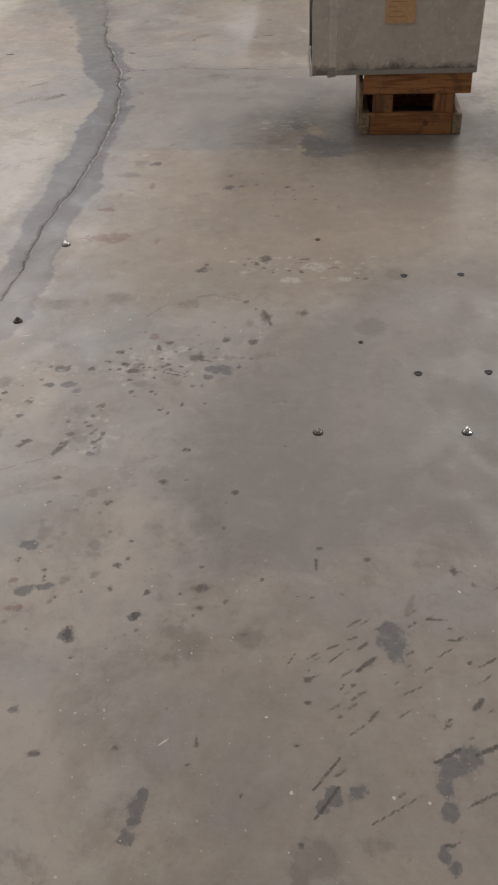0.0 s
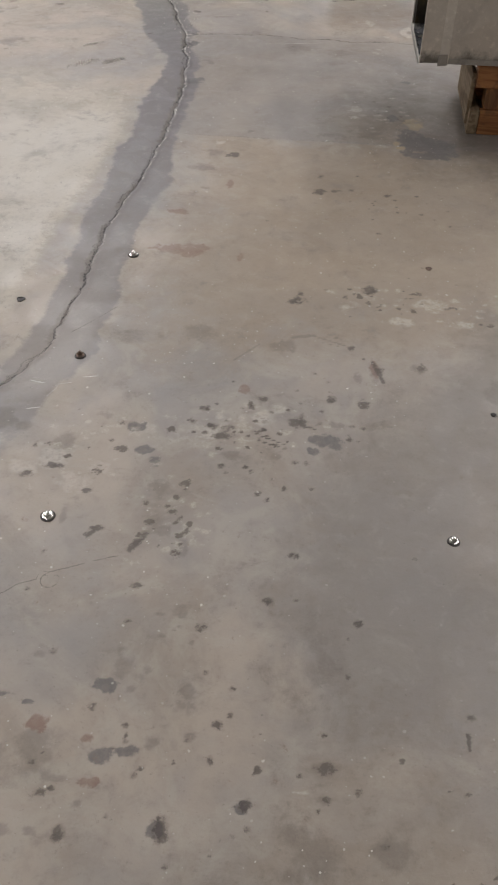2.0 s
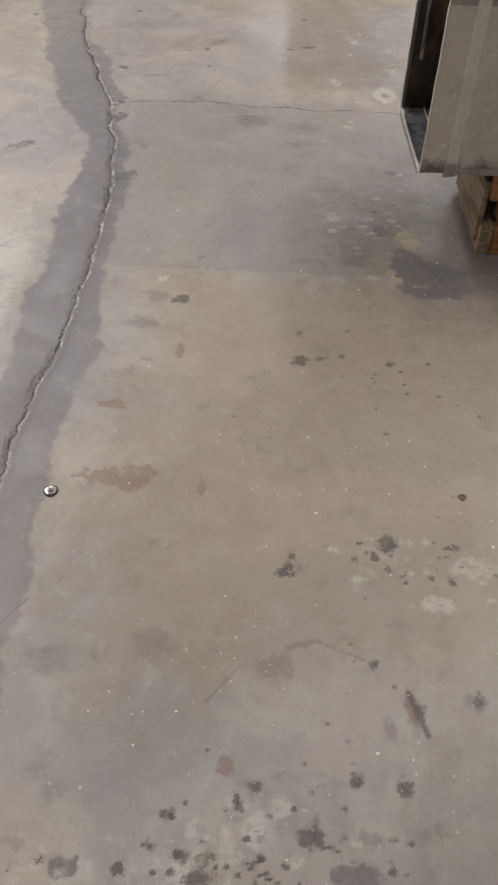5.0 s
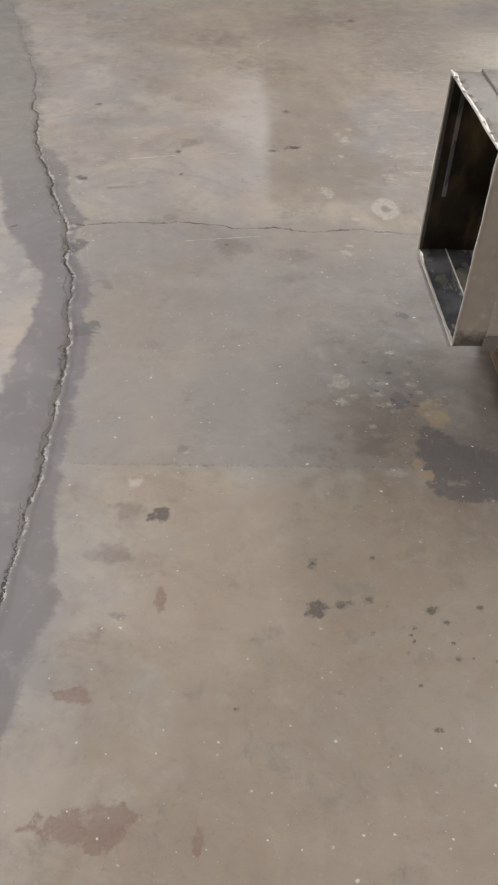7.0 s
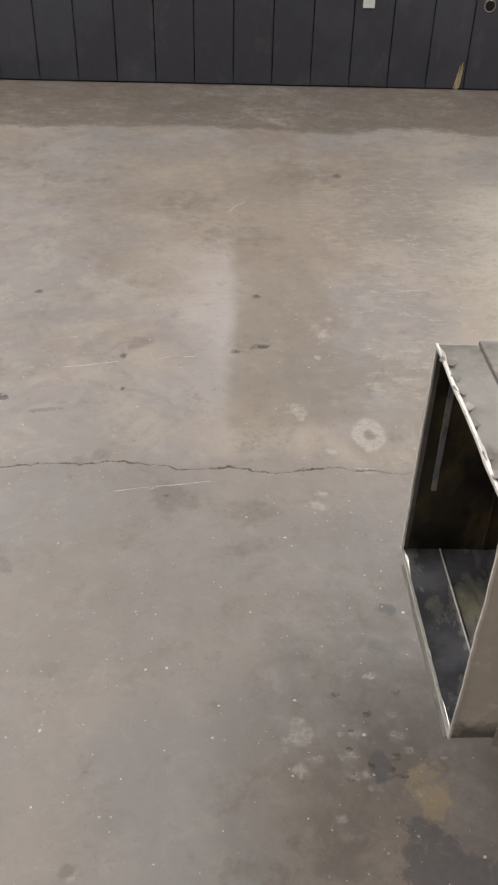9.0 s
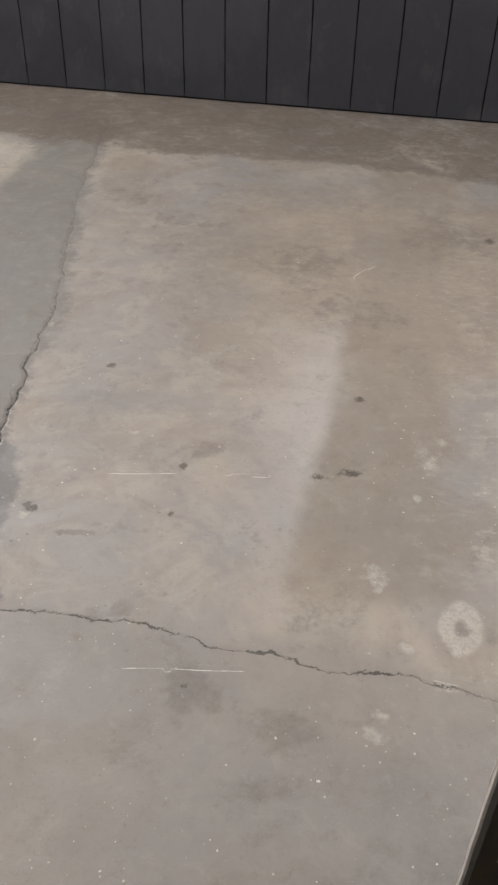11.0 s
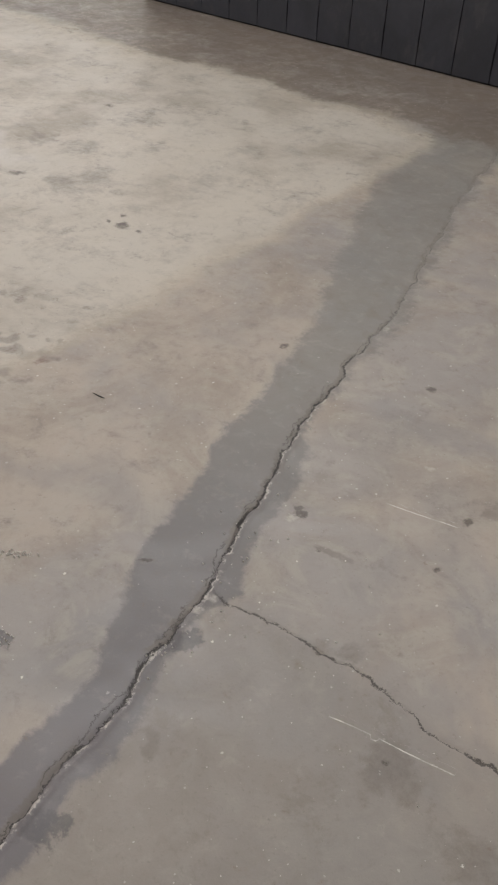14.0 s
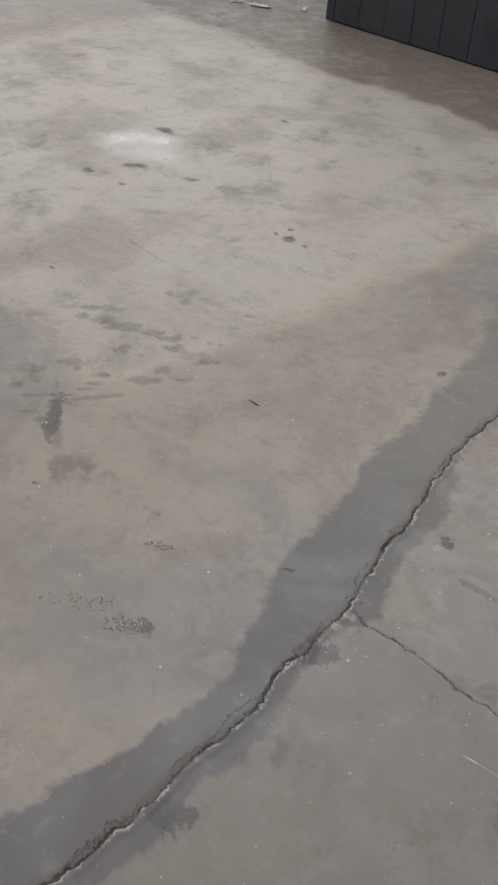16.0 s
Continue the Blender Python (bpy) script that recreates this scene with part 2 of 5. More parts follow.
def galvanised(name, tint, rough=0.42, dirt=0.5, grime=0.0):
    m = Nodes(name)
    spangle = m.cells(60, "F1", "Color")
    s = m.add("ShaderNodeSeparateColor")
    m.tree.links.new(spangle, s.inputs[0])
    c = m.mix(m.math("MULTIPLY", s.outputs[0], 0.22), rgb(*tint), rgb(*[v * 0.82 for v in tint]))
    wear = m.noise(7, 6, 0.68, 0.4)
    c = m.mix(m.step(wear, 0.5, 0.9, 0, dirt), c, rgb(*[v * 0.5 for v in tint]))
    c = m.mix(m.step(m.noise(38, 5, 0.7), 0.6, 0.9, 0, 0.3), c, rgb(*[min(255, v * 1.25) for v in tint]))
    if grime:
        # oily sealant smeared along the bottom seam
        low = m.add("ShaderNodeSeparateXYZ")
        m.link(m.place, low.inputs[0])
        edge = m.math("ADD", low.outputs["Z"], m.math("MULTIPLY", m.noise(16, 6, 0.7, 0.4), -0.07))
        c = m.mix(m.step(edge, -0.035, 0.02, grime, 0), c, rgb(62, 58, 52))
    m.bump(m.noise(22, 4, 0.6), 0.08, 0.004)
    return m.done(c, m.step(wear, 0.3, 0.7, rough, rough + 0.2), 0.3)


def smeared(name, tint, smear, rough):
    """Dark sheet with dried sealant wiped along it."""
    m = Nodes(name)
    c = m.mix(m.step(m.noise(6, 5, 0.6), 0.3, 0.7), rgb(*tint), rgb(*[v * 0.7 for v in tint]))
    wipe = m.noise(5, 6, 0.62, 0.25, m.stretched(1.8, 0.9, 0.7))
    c = m.mix(m.step(wipe, 0.44, 0.95, 0, 0.7), c, rgb(*smear))
    c = m.mix(m.step(m.noise(60, 5, 0.7), 0.65, 0.95, 0, 0.35), c, rgb(*[v * 0.45 for v in tint]))
    m.bump(wipe, 0.1, 0.003)
    return m.done(c, m.step(wipe, 0.4, 0.8, rough, rough + 0.3), 0.45)


def timber(name, tint, deep, long_axis="x"):
    m = Nodes(name)
    squeeze = {"x": (1.2, 14, 14), "y": (14, 1.2, 14), "z": (14, 14, 1.2)}[long_axis]
    rings = m.noise(2.4, 5, 0.6, 1.2, m.stretched(*squeeze))
    c = m.mix(m.step(rings, 0.3, 0.7), rgb(*tint), rgb(*deep))
    c = m.mix(m.math("MULTIPLY", m.random(), 0.35), c, rgb(*[v * 0.8 for v in tint]))
    knot = m.step(m.cells(7), 0.05, 0.13, 0.75, 0)
    c = m.mix(knot, c, rgb(74, 44, 26))
    c = m.mix(m.step(m.noise(9, 6, 0.7), 0.55, 0.75, 0, 0.5), c, rgb(84, 62, 46))
    m.bump(rings, 0.25, 0.003)
    return m.done(c, m.step(rings, 0.2, 0.8, 0.6, 0.8))


def painted(name, tint, rough=0.55, dust=0.35):
    m = Nodes(name)
    m.place = m.add("ShaderNodeNewGeometry").outputs["Position"]
    c = m.mix(m.step(m.noise(1.6, 6, 0.6, 0.4), 0.3, 0.7, 0, 0.6), rgb(*tint), rgb(*[v * 1.22 for v in tint]))
    c = m.mix(m.math("MULTIPLY", m.random(), 0.3), c, rgb(*[v * 0.82 for v in tint]))
    streak = m.noise(6, 6, 0.72, 0.2, m.stretched(1.2, 1.2, 0.7))
    c = m.mix(m.step(streak, 0.5, 0.95, 0, dust), c, rgb(118, 114, 112))
    c = m.mix(m.step(m.noise(60, 4, 0.7), 0.8, 1.1, 0, 0.25), c, rgb(110, 106, 104))
    m.bump(m.noise(50, 5, 0.65), 0.12, 0.004)
    return m.done(c, m.step(streak, 0.3, 0.7, rough, rough + 0.18))


def plain(name, tint, rough=0.6, metal=0.0, speckle=0.25, scale=60):
    m = Nodes(name)
    c = m.mix(m.step(m.noise(scale, 5, 0.65), 0.35, 0.7, 0, speckle), rgb(*tint), rgb(*[v * 0.6 for v in tint]))
    m.bump(m.noise(scale * 2, 4, 0.6), 0.1, 0.002)
    return m.done(c, rough, metal)


FLOOR = concrete_floor()
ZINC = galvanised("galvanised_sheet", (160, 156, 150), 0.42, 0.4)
# one sheet metal: front tinted lighter, top darker, to offset how the lamps fall
ZINC_FRONT = galvanised("lightened_galvanised_sheet", (202, 196, 187), 0.34, 0.14, 0.75)
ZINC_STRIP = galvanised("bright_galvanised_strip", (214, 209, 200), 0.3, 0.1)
ZINC_TOP = galvanised("darkened_galvanised_sheet", (146, 142, 134), 0.5, 0.4)
ZINC_EDGE = plain("bright_cut_edge", (226, 222, 214), 0.35, 0.3, 0.2, 60)
ZINC_INSIDE = smeared("dark_inner_sheet", (66, 60, 50), (128, 108, 70), 0.3)
ZINC_FLOOR = smeared("scuffed_dark_sheet", (140, 140, 144), (196, 188, 152), 0.2)
PINE_X = timber("pine_along_front", (168, 116, 70), (126, 80, 46), "x")
PINE_Y = timber("pine_along_side", (150, 132, 106), (118, 100, 78), "y")
PINE_Z = timber("pine_block", (160, 112, 66), (122, 80, 46), "z")
CHARCOAL = painted("charcoal_paint", (65, 66, 73), 0.6, 0.2)
BLACK = plain("black_gap", (28, 27, 28), 0.8)
WHITE_FOAM = plain("white_board", (236, 236, 234), 0.7, 0, 0.08, 30)
CARD = plain("tan_card", (206, 166, 124), 0.75, 0, 0.2, 40)
INK = plain("faded_ink", (180, 140, 103), 0.8, 0, 0.1)
STEEL = plain("zinc_plated_steel", (205, 203, 198), 0.25, 0.9, 0.3, 200)
RUSTY = plain("rusty_steel", (118, 98, 86), 0.5, 0.5, 0.5, 200)
DEEP_GREY = plain("deep_grey", (58, 53, 50), 0.6, 0, 0.4, 200)
STONE = plain("grey_grit", (214, 209, 200), 0.85, 0, 0.5, 120)
LIMEWASH = painted("hall_paint", (176, 172, 164), 0.75, 0.3)
RAW_WOOD = plain("splintered_wood", (216, 198, 162), 0.8, 0, 0.45, 90)


# ---- helpers for things ----
def part(name, bm, material, parent=None, label=""):
    """Links a bmesh as one mesh object, under a thing or a part."""
    mesh = bpy.data.meshes.new(name)
    bm.to_mesh(mesh)
    bm.free()
    mesh.materials.append(material)
    ob = new(name, mesh)
    ob.parent = parent
    if label:
        ob["label"] = label
    return ob


def box(x0, x1, y0, y1, z0, z1, bevel=0.0, bm=None):
    bm = bm or bmesh.new()
    made = bmesh.ops.create_cube(bm, size=1, matrix=Matrix.Translation(((x0 + x1) / 2, (y0 + y1) / 2, (z0 + z1) / 2)) @ Matrix.Diagonal((x1 - x0, y1 - y0, z1 - z0, 1)))
    if bevel:
        edges = list({e for v in made["verts"] for e in v.link_edges})
        bmesh.ops.bevel(bm, geom=edges, offset=bevel, segments=2, affect="EDGES", profile=0.6)
    return bm


def worn(bm, amount, scale, seed):
    """Pushes the vertices about, so that edges are not dead straight."""
    for v in bm.verts:
        v.co += Vector(noise.noise_vector(v.co * scale + Vector((seed, 0, 0)))) * amount
    return bm


def thing(name, place, label, category, group="", turn=0.0):
    ob = new(name)
    ob.matrix_world = pose(*place, 0, 0, turn)
    return tagged(ob, label, category, group)


# ---- floor ----
def lattice(x, y, size, seed):
    """Smooth value noise on arrays, 0..1."""
    x, y = x / size, y / size
    ix, iy = np.floor(x).astype(np.int64), np.floor(y).astype(np.int64)
    fx, fy = x - ix, y - iy
    fx, fy = fx * fx * (3 - 2 * fx), fy * fy * (3 - 2 * fy)

    def at(i, j):
        h = (i * 374761393 + j * 668265263 + seed * 1274126177) & 0xFFFFFFFF
        h = ((h ^ (h >> 13)) * 1103515245) & 0xFFFFFFFF
        return ((h ^ (h >> 16)) & 0xFFFF) / 65535.0

    return (at(ix, iy) * (1 - fx) + at(ix + 1, iy) * fx) * (1 - fy) + (at(ix, iy + 1) * (1 - fx) + at(ix + 1, iy + 1) * fx) * fy


def rough_noise(x, y, size, seed, octaves=3):
    total, weight, out = 0.0, 1.0, 0.0
    for k in range(octaves):
        out = out + weight * (lattice(x, y, size / 2 ** k, seed + k) - 0.5)
        total += weight
        weight *= 0.55
    return out / total


CRACK_Y = (1.6, 2.18, 2.4, 2.75, 3.3, 3.7, 4.1, 4.4, 4.66, 4.87, 5.08, 5.32, 5.62, 6.05, 6.57, 7.46, 8.37, 9.1)
CRACK_X = (-1.12, -0.95, -0.88, -0.85, -0.838, -0.792, -0.786, -0.797, -0.825, -0.875, -0.888, -0.975, -1.08, -1.17, -1.264, -1.52, -1.711, -1.85)
JOINT_X = (-0.888, -0.77, -0.57, -0.436, -0.323, -0.178, -0.046, 0.106, 0.31, 0.6)
JOINT_Y = (5.09, 5.105, 5.124, 5.127, 5.105, 5.111, 5.097, 5.127, 5.106, 5.11)


def crack_x(y):
    zero = 0 * y
    return np.interp(y, CRACK_Y, CRACK_X) + 0.040 * rough_noise(y, zero, 0.17, 5, 5) + 0.016 * rough_noise(y, zero, 0.05, 15, 3)


def joint_y(x):
    zero = 0 * x
    return np.interp(x, JOINT_X, JOINT_Y) + 0.040 * rough_noise(x, zero, 0.14, 9, 6) + 0.012 * rough_noise(x, zero, 0.045, 19, 3)


def spaced(*stretches):
    """Coordinates in stretches of (from, to, step)."""
    out = np.concatenate([np.arange(a, b - 1e-6, s) for a, b, s in stretches])
    return np.append(out, stretches[-1][1])


CX, CY = -0.9, 5.11
us = spaced((-16, -5.5, 0.5), (-5.5, -2.7, 0.032), (-2.7, -1.3, 0.011), (-1.3, CX - 0.03, 0.006), (CX - 0.03, CX + 0.03, 0.0025), (CX + 0.03, 0.85, 0.0052), (0.85, 1.6, 0.03), (1.6, 8, 0.4))
vs = spaced((-8, 0.4, 0.4), (0.4, CY - 0.015, 0.0055), (CY - 0.015, CY + 0.015, 0.0025), (CY + 0.015, 6.8, 0.008), (6.8, 9.4, 0.016), (9.4, 22, 0.5))
U, V = np.meshgrid(us, vs)
X = U + np.exp(-((U - CX) / 1.6) ** 2) * (crack_x(V) - CX)
right_of = np.clip((U - CX) / 0.08, 0, 1)
Y = V + np.exp(-((V - CY) / 0.3) ** 2) * right_of * (joint_y(X) - CY)

# relief of the broken joint and of the crack across
du, dv = U - CX, V - CY
reach = np.clip((V - 1.7) / 0.5, 0, 1) * np.clip((9.0 - V) / 0.8, 0, 1)
vigour = np.interp(V, (1.7, 2.6, 3.6, 5.6, 6.4, 8.6), (0.7, 0.62, 1.0, 1.0, 0.45, 0.25))
width = 0.0025 + 0.002 * lattice(X * 0, V, 0.21, 31)
depth = 0.002 + 0.0035 * lattice(X * 0, V, 0.09, 33)
main = np.exp(-(du / width) ** 2) * reach
ledge = np.clip(-du / 0.004, 0, 1) * np.exp(-(du / (0.012 + 0.018 * lattice(X * 0, V, 0.13, 35))) ** 2) * reach * (lattice(X * 0, V, 0.3, 37) > 0.35)
across_reach = np.clip(du / 0.05, 0, 1) * np.clip((0.42 - X) / 0.25, 0, 1)
thin = 0.0022 + 0.0026 * lattice(X, V * 0, 0.12, 41)
across = np.exp(-(dv / thin) ** 2) * across_reach
Z = -depth * vigour * main - 0.002 * ledge - 0.002 * across + 0.002 * np.exp(-((du - 0.012) / 0.008) ** 2) * reach * vigour ** 2
Z = Z + 0.0016 * rough_noise(X, Y, 0.5, 51) * (np.abs(V - 4.5) < 4.6)


def stain(out, cx, cy, rx, ry, turn=0.0, seed=0, shake=0.6, strength=1.0):
    """Lays one stain into a field: 1 in its middle, 0.5 on its rim, 0 outside."""
    far = 2.5 * max(rx, ry) + 0.08
    i, j = np.searchsorted(vs, cy - far), np.searchsorted(vs, cy + far)
    xs, ys = X[i:j] - cx, Y[i:j] - cy
    c, n = math.cos(radians(turn)), math.sin(radians(turn))
    d = np.hypot((xs * c + ys * n) / rx, (ys * c - xs * n) / ry)
    near = d < 2.5
    grit = rough_noise(xs[near], ys[near], max(0.9 * math.sqrt(rx * ry), 0.012), 71 + seed, 4)
    part_of = out[i:j]
    part_of[near] = np.maximum(part_of[near], strength * np.clip(1.5 - d[near] + 2 * shake * grit, 0, 1))
    return out


def blob(cx, cy, rx, ry, seed=0, shake=0.35):
    return stain(np.zeros_like(X), cx, cy, rx, ry, 0.0, seed, shake)


def stains(rows, seed=0, shake=0.6, thin=False):
    out = np.zeros_like(X)
    for k, row in enumerate(rows):
        pale = min(1.0, max(0.65, 0.055 / max(row[2:4])))
        stain(out, *row, seed + k, shake, (0.72 + 0.28 * ((seed + 7 * k) * 0.618 % 1)) * (pale if thin else 1))
    return out


def zone(x0, x1, y0, y1, soft, seed, shake=0.0):
    n = shake * rough_noise(X, Y, 0.45, seed, 4)
    m = shake * rough_noise(X, Y, 0.4, seed + 11, 4)
    inside = np.minimum(np.minimum(X + n - x0, x1 - X + n), np.minimum(Y + m - y0, y1 - Y + m))
    return np.clip(0.5 + inside / soft, 0, 1)


def streak(out, x0, y0, x1, y1, half, strength=1.0):
    """A scratch or a tyre mark from end to end, tapered."""
    low, high = min(y0, y1) - 3 * half - 0.07, max(y0, y1) + 3 * half + 0.07
    i, j = np.searchsorted(vs, low), np.searchsorted(vs, high)
    xs, ys = X[i:j], Y[i:j]
    dx, dy = x1 - x0, y1 - y0
    t = np.clip(((xs - x0) * dx + (ys - y0) * dy) / (dx * dx + dy * dy), 0, 1)
    d = np.hypot(xs - x0 - t * dx, ys - y0 - t * dy)
    out[i:j] = np.maximum(out[i:j], strength * np.clip(1.4 - d / half - 0.5 * np.abs(t - 0.5), 0, 1))
    return out


DARK_A = [
    (0.413, 0.634, 0.006, 0.003, 0), (0.224, 0.652, 0.008, 0.007, 4), (0.006, 0.795, 0.005, 0.005, 0), (-0.297, 0.806, 0.010, 0.007, 3),
    (-0.139, 0.825, 0.008, 0.005, 4), (0.016, 0.844, 0.005, 0.008, 6), (0.212, 0.847, 0.006, 0.004, 0), (-0.052, 0.915, 0.006, 0.005, 0),
    (0.233, 0.943, 0.009, 0.005, 3), (0.325, 0.987, 0.005, 0.004, 0), (0.232, 0.997, 0.009, 0.008, 3), (-0.468, 1.068, 0.009, 0.014, 6),
    (-0.293, 1.093, 0.013, 0.018, 7), (-0.518, 1.134, 0.013, 0.008, 7), (-0.500, 1.142, 0.008, 0.006, 8), (-0.155, 1.148, 0.012, 0.013, 5),
    (-0.349, 1.198, 0.005, 0.005, 6), (-0.292, 1.215, 0.004, 0.004, 7), (-0.140, 1.219, 0.007, 0.007, 9),
]
DARK_B = [
    (-0.228, 1.227, 0.008, 0.007, 4), (-0.018, 1.235, 0.014, 0.011, 4), (-0.018, 1.236, 0.016, 0.010, 2), (-0.389, 1.258, 0.004, 0.004, 7),
    (0.605, 1.270, 0.005, 0.007, 6), (-0.395, 1.279, 0.007, 0.004, 8), (-0.222, 1.300, 0.012, 0.012, 7), (-0.022, 1.301, 0.005, 0.004, 11),
    (0.565, 1.308, 0.007, 0.013, 4), (-0.467, 1.310, 0.008, 0.008, 4), (-0.462, 1.315, 0.008, 0.004, 7), (-0.201, 1.322, 0.006, 0.006, 5),
    (0.020, 1.430, 0.008, 0.007, 8), (-0.717, 1.440, 0.005, 0.004, 6), (-0.440, 1.512, 0.007, 0.005, 9), (-0.286, 1.512, 0.013, 0.010, 7),
    (0.038, 1.561, 0.009, 0.008, 6), (-0.154, 1.596, 0.011, 0.008, 5), (-0.444, 1.603, 0.011, 0.006, 8),
]
DARK_C = [
    (-0.095, 1.605, 0.006, 0.005, 9), (-0.664, 1.676, 0.004, 0.005, 8), (-0.109, 1.728, 0.014, 0.011, 8), (-0.580, 1.733, 0.008, 0.007, 4),
    (-0.563, 1.754, 0.016, 0.008, 5), (-0.842, 1.857, 0.010, 0.009, 9), (-0.618, 1.870, 0.010, 0.007, 6), (-0.183, 1.893, 0.005, 0.008, 0),
    (-0.207, 1.908, 0.006, 0.007, 9), (-0.777, 1.909, 0.015, 0.009, 6), (-0.146, 1.932, 0.007, 0.013, 4), (-0.718, 1.943, 0.021, 0.009, 7),
    (-0.232, 1.980, 0.007, 0.008, 4), (-0.307, 1.992, 0.012, 0.008, 7), (-0.247, 1.994, 0.007, 0.006, 4), (-0.099, 2.024, 0.005, 0.010, 6),
    (-0.128, 2.026, 0.007, 0.008, 9), (-0.319, 2.102, 0.022, 0.014, 6), (0.005, 2.125, 0.010, 0.012, 6),
]
DARK_D = [
    (-0.308, 2.133, 0.017, 0.011, 5), (-0.351, 2.135, 0.014, 0.010, 6), (-0.401, 2.148, 0.009, 0.009, 7), (-0.124, 2.172, 0.016, 0.016, 2),
    (-0.134, 2.175, 0.017, 0.019, 5), (-0.121, 2.203, 0.006, 0.009, 5), (-0.380, 2.203, 0.013, 0.011, 7), (-0.256, 2.224, 0.009, 0.011, 6),
    (-0.232, 2.258, 0.013, 0.013, 7), (0.040, 2.268, 0.016, 0.016, 7), (0.385, 2.269, 0.006, 0.010, 0), (0.043, 2.271, 0.015, 0.010, 0),
    (-0.047, 2.286, 0.011, 0.018, 5), (0.082, 2.419, 0.013, 0.018, 0), (0.203, 2.446, 0.015, 0.018, 2), (0.001, 2.515, 0.011, 0.013, 8),
    (-0.174, 2.741, 0.024, 0.018, 7), (-0.023, 2.780, 0.010, 0.009, 6), (-0.163, 2.781, 0.009, 0.018, 7),
]
DARK_E = [
    (0.057, 2.829, 0.021, 0.022, 7), (0.083, 3.187, 0.009, 0.006, 0), (-0.308, 3.226, 0.005, 0.004, 0), (0.060, 3.282, 0.005, 0.004, 6),
    (0.148, 3.345, 0.006, 0.007, 5), (0.145, 3.384, 0.006, 0.006, 0), (0.141, 3.436, 0.007, 0.006, 0), (-0.156, 3.455, 0.010, 0.009, 3),
    (0.113, 3.467, 0.015, 0.009, 2), (-0.131, 3.468, 0.022, 0.019, 1), (-0.081, 3.478, 0.011, 0.011, 3), (-0.062, 3.484, 0.008, 0.006, 0),
    (-0.018, 3.494, 0.010, 0.008, 0), (-0.135, 3.592, 0.010, 0.015, 0), (0.002, 3.613, 0.007, 0.007, 0), (-0.507, 3.725, 0.011, 0.011, 0),
    (-0.485, 3.731, 0.015, 0.023, 2), (-1.737, 4.749, 0.010, 0.009, 51), (-0.342, 4.990, 0.007, 0.006, 37),
]
DARK_F = [
    (-1.080, 5.070, 0.016, 0.005, 39), (-0.780, 5.376, 0.007, 0.008, 54), (-2.772, 5.418, 0.011, 0.013, 53), (-0.893, 5.450, 0.018, 0.013, 52),
    (-0.907, 5.466, 0.015, 0.009, 38), (-0.523, 5.515, 0.009, 0.008, 36), (-0.547, 5.716, 0.012, 0.011, 38), (-0.167, 5.753, 0.023, 0.013, 14),
    (-0.076, 5.793, 0.032, 0.015, 14), (-3.512, 6.050, 0.026, 0.027, 57), (-1.405, 6.061, 0.017, 0.014, 39), (-3.287, 6.086, 0.015, 0.026, 56),
    (-0.088, 6.164, 0.014, 0.013, 14), (-0.915, 6.170, 0.016, 0.015, 39), (-3.445, 6.251, 0.069, 0.029, 57), (-2.501, 6.317, 0.009, 0.016, 54),
    (-2.428, 6.330, 0.028, 0.027, 55), (-2.349, 6.335, 0.009, 0.016, 54), (-2.444, 6.336, 0.020, 0.021, 40),
]
DARK_G = [
    (-3.159, 6.384, 0.037, 0.027, 56), (-2.499, 6.396, 0.012, 0.016, 55), (-3.745, 6.668, 0.038, 0.051, 57), (-3.518, 7.299, 0.018, 0.036, 57),
    (0.321, 7.475, 0.022, 0.029, 13),
]
DARK = DARK_A + DARK_B + DARK_C + DARK_D + DARK_E + DARK_F + DARK_G
DULL_A = [
    (-0.582, 1.172, 0.046, 0.032, 6), (-0.619, 1.198, 0.029, 0.030, 6), (-0.551, 1.225, 0.040, 0.031, 6),
    (0.261, 0.622, 0.049, 0.034, 3), (0.351, 0.656, 0.040, 0.015, 3), (-0.569, 1.062, 0.019, 0.013, 6), (-0.519, 1.067, 0.013, 0.009, 5),
    (-0.031, 1.079, 0.049, 0.045, 2), (0.102, 1.100, 0.037, 0.030, 2), (-0.448, 1.123, 0.012, 0.009, 7), (-0.427, 1.159, 0.015, 0.008, 6),
    (-0.451, 1.160, 0.008, 0.005, 4), (-0.496, 1.163, 0.021, 0.008, 7), (-0.517, 1.169, 0.012, 0.020, 5), (-0.341, 1.250, 0.014, 0.012, 6),
    (-0.273, 1.268, 0.013, 0.009, 7), (-0.445, 1.270, 0.009, 0.007, 6), (-0.315, 1.328, 0.007, 0.006, 4), (-0.295, 1.330, 0.015, 0.010, 6),
    (-0.418, 1.333, 0.005, 0.006, 6), (-0.400, 1.356, 0.013, 0.009, 7), (-0.289, 1.364, 0.016, 0.014, 6),
]
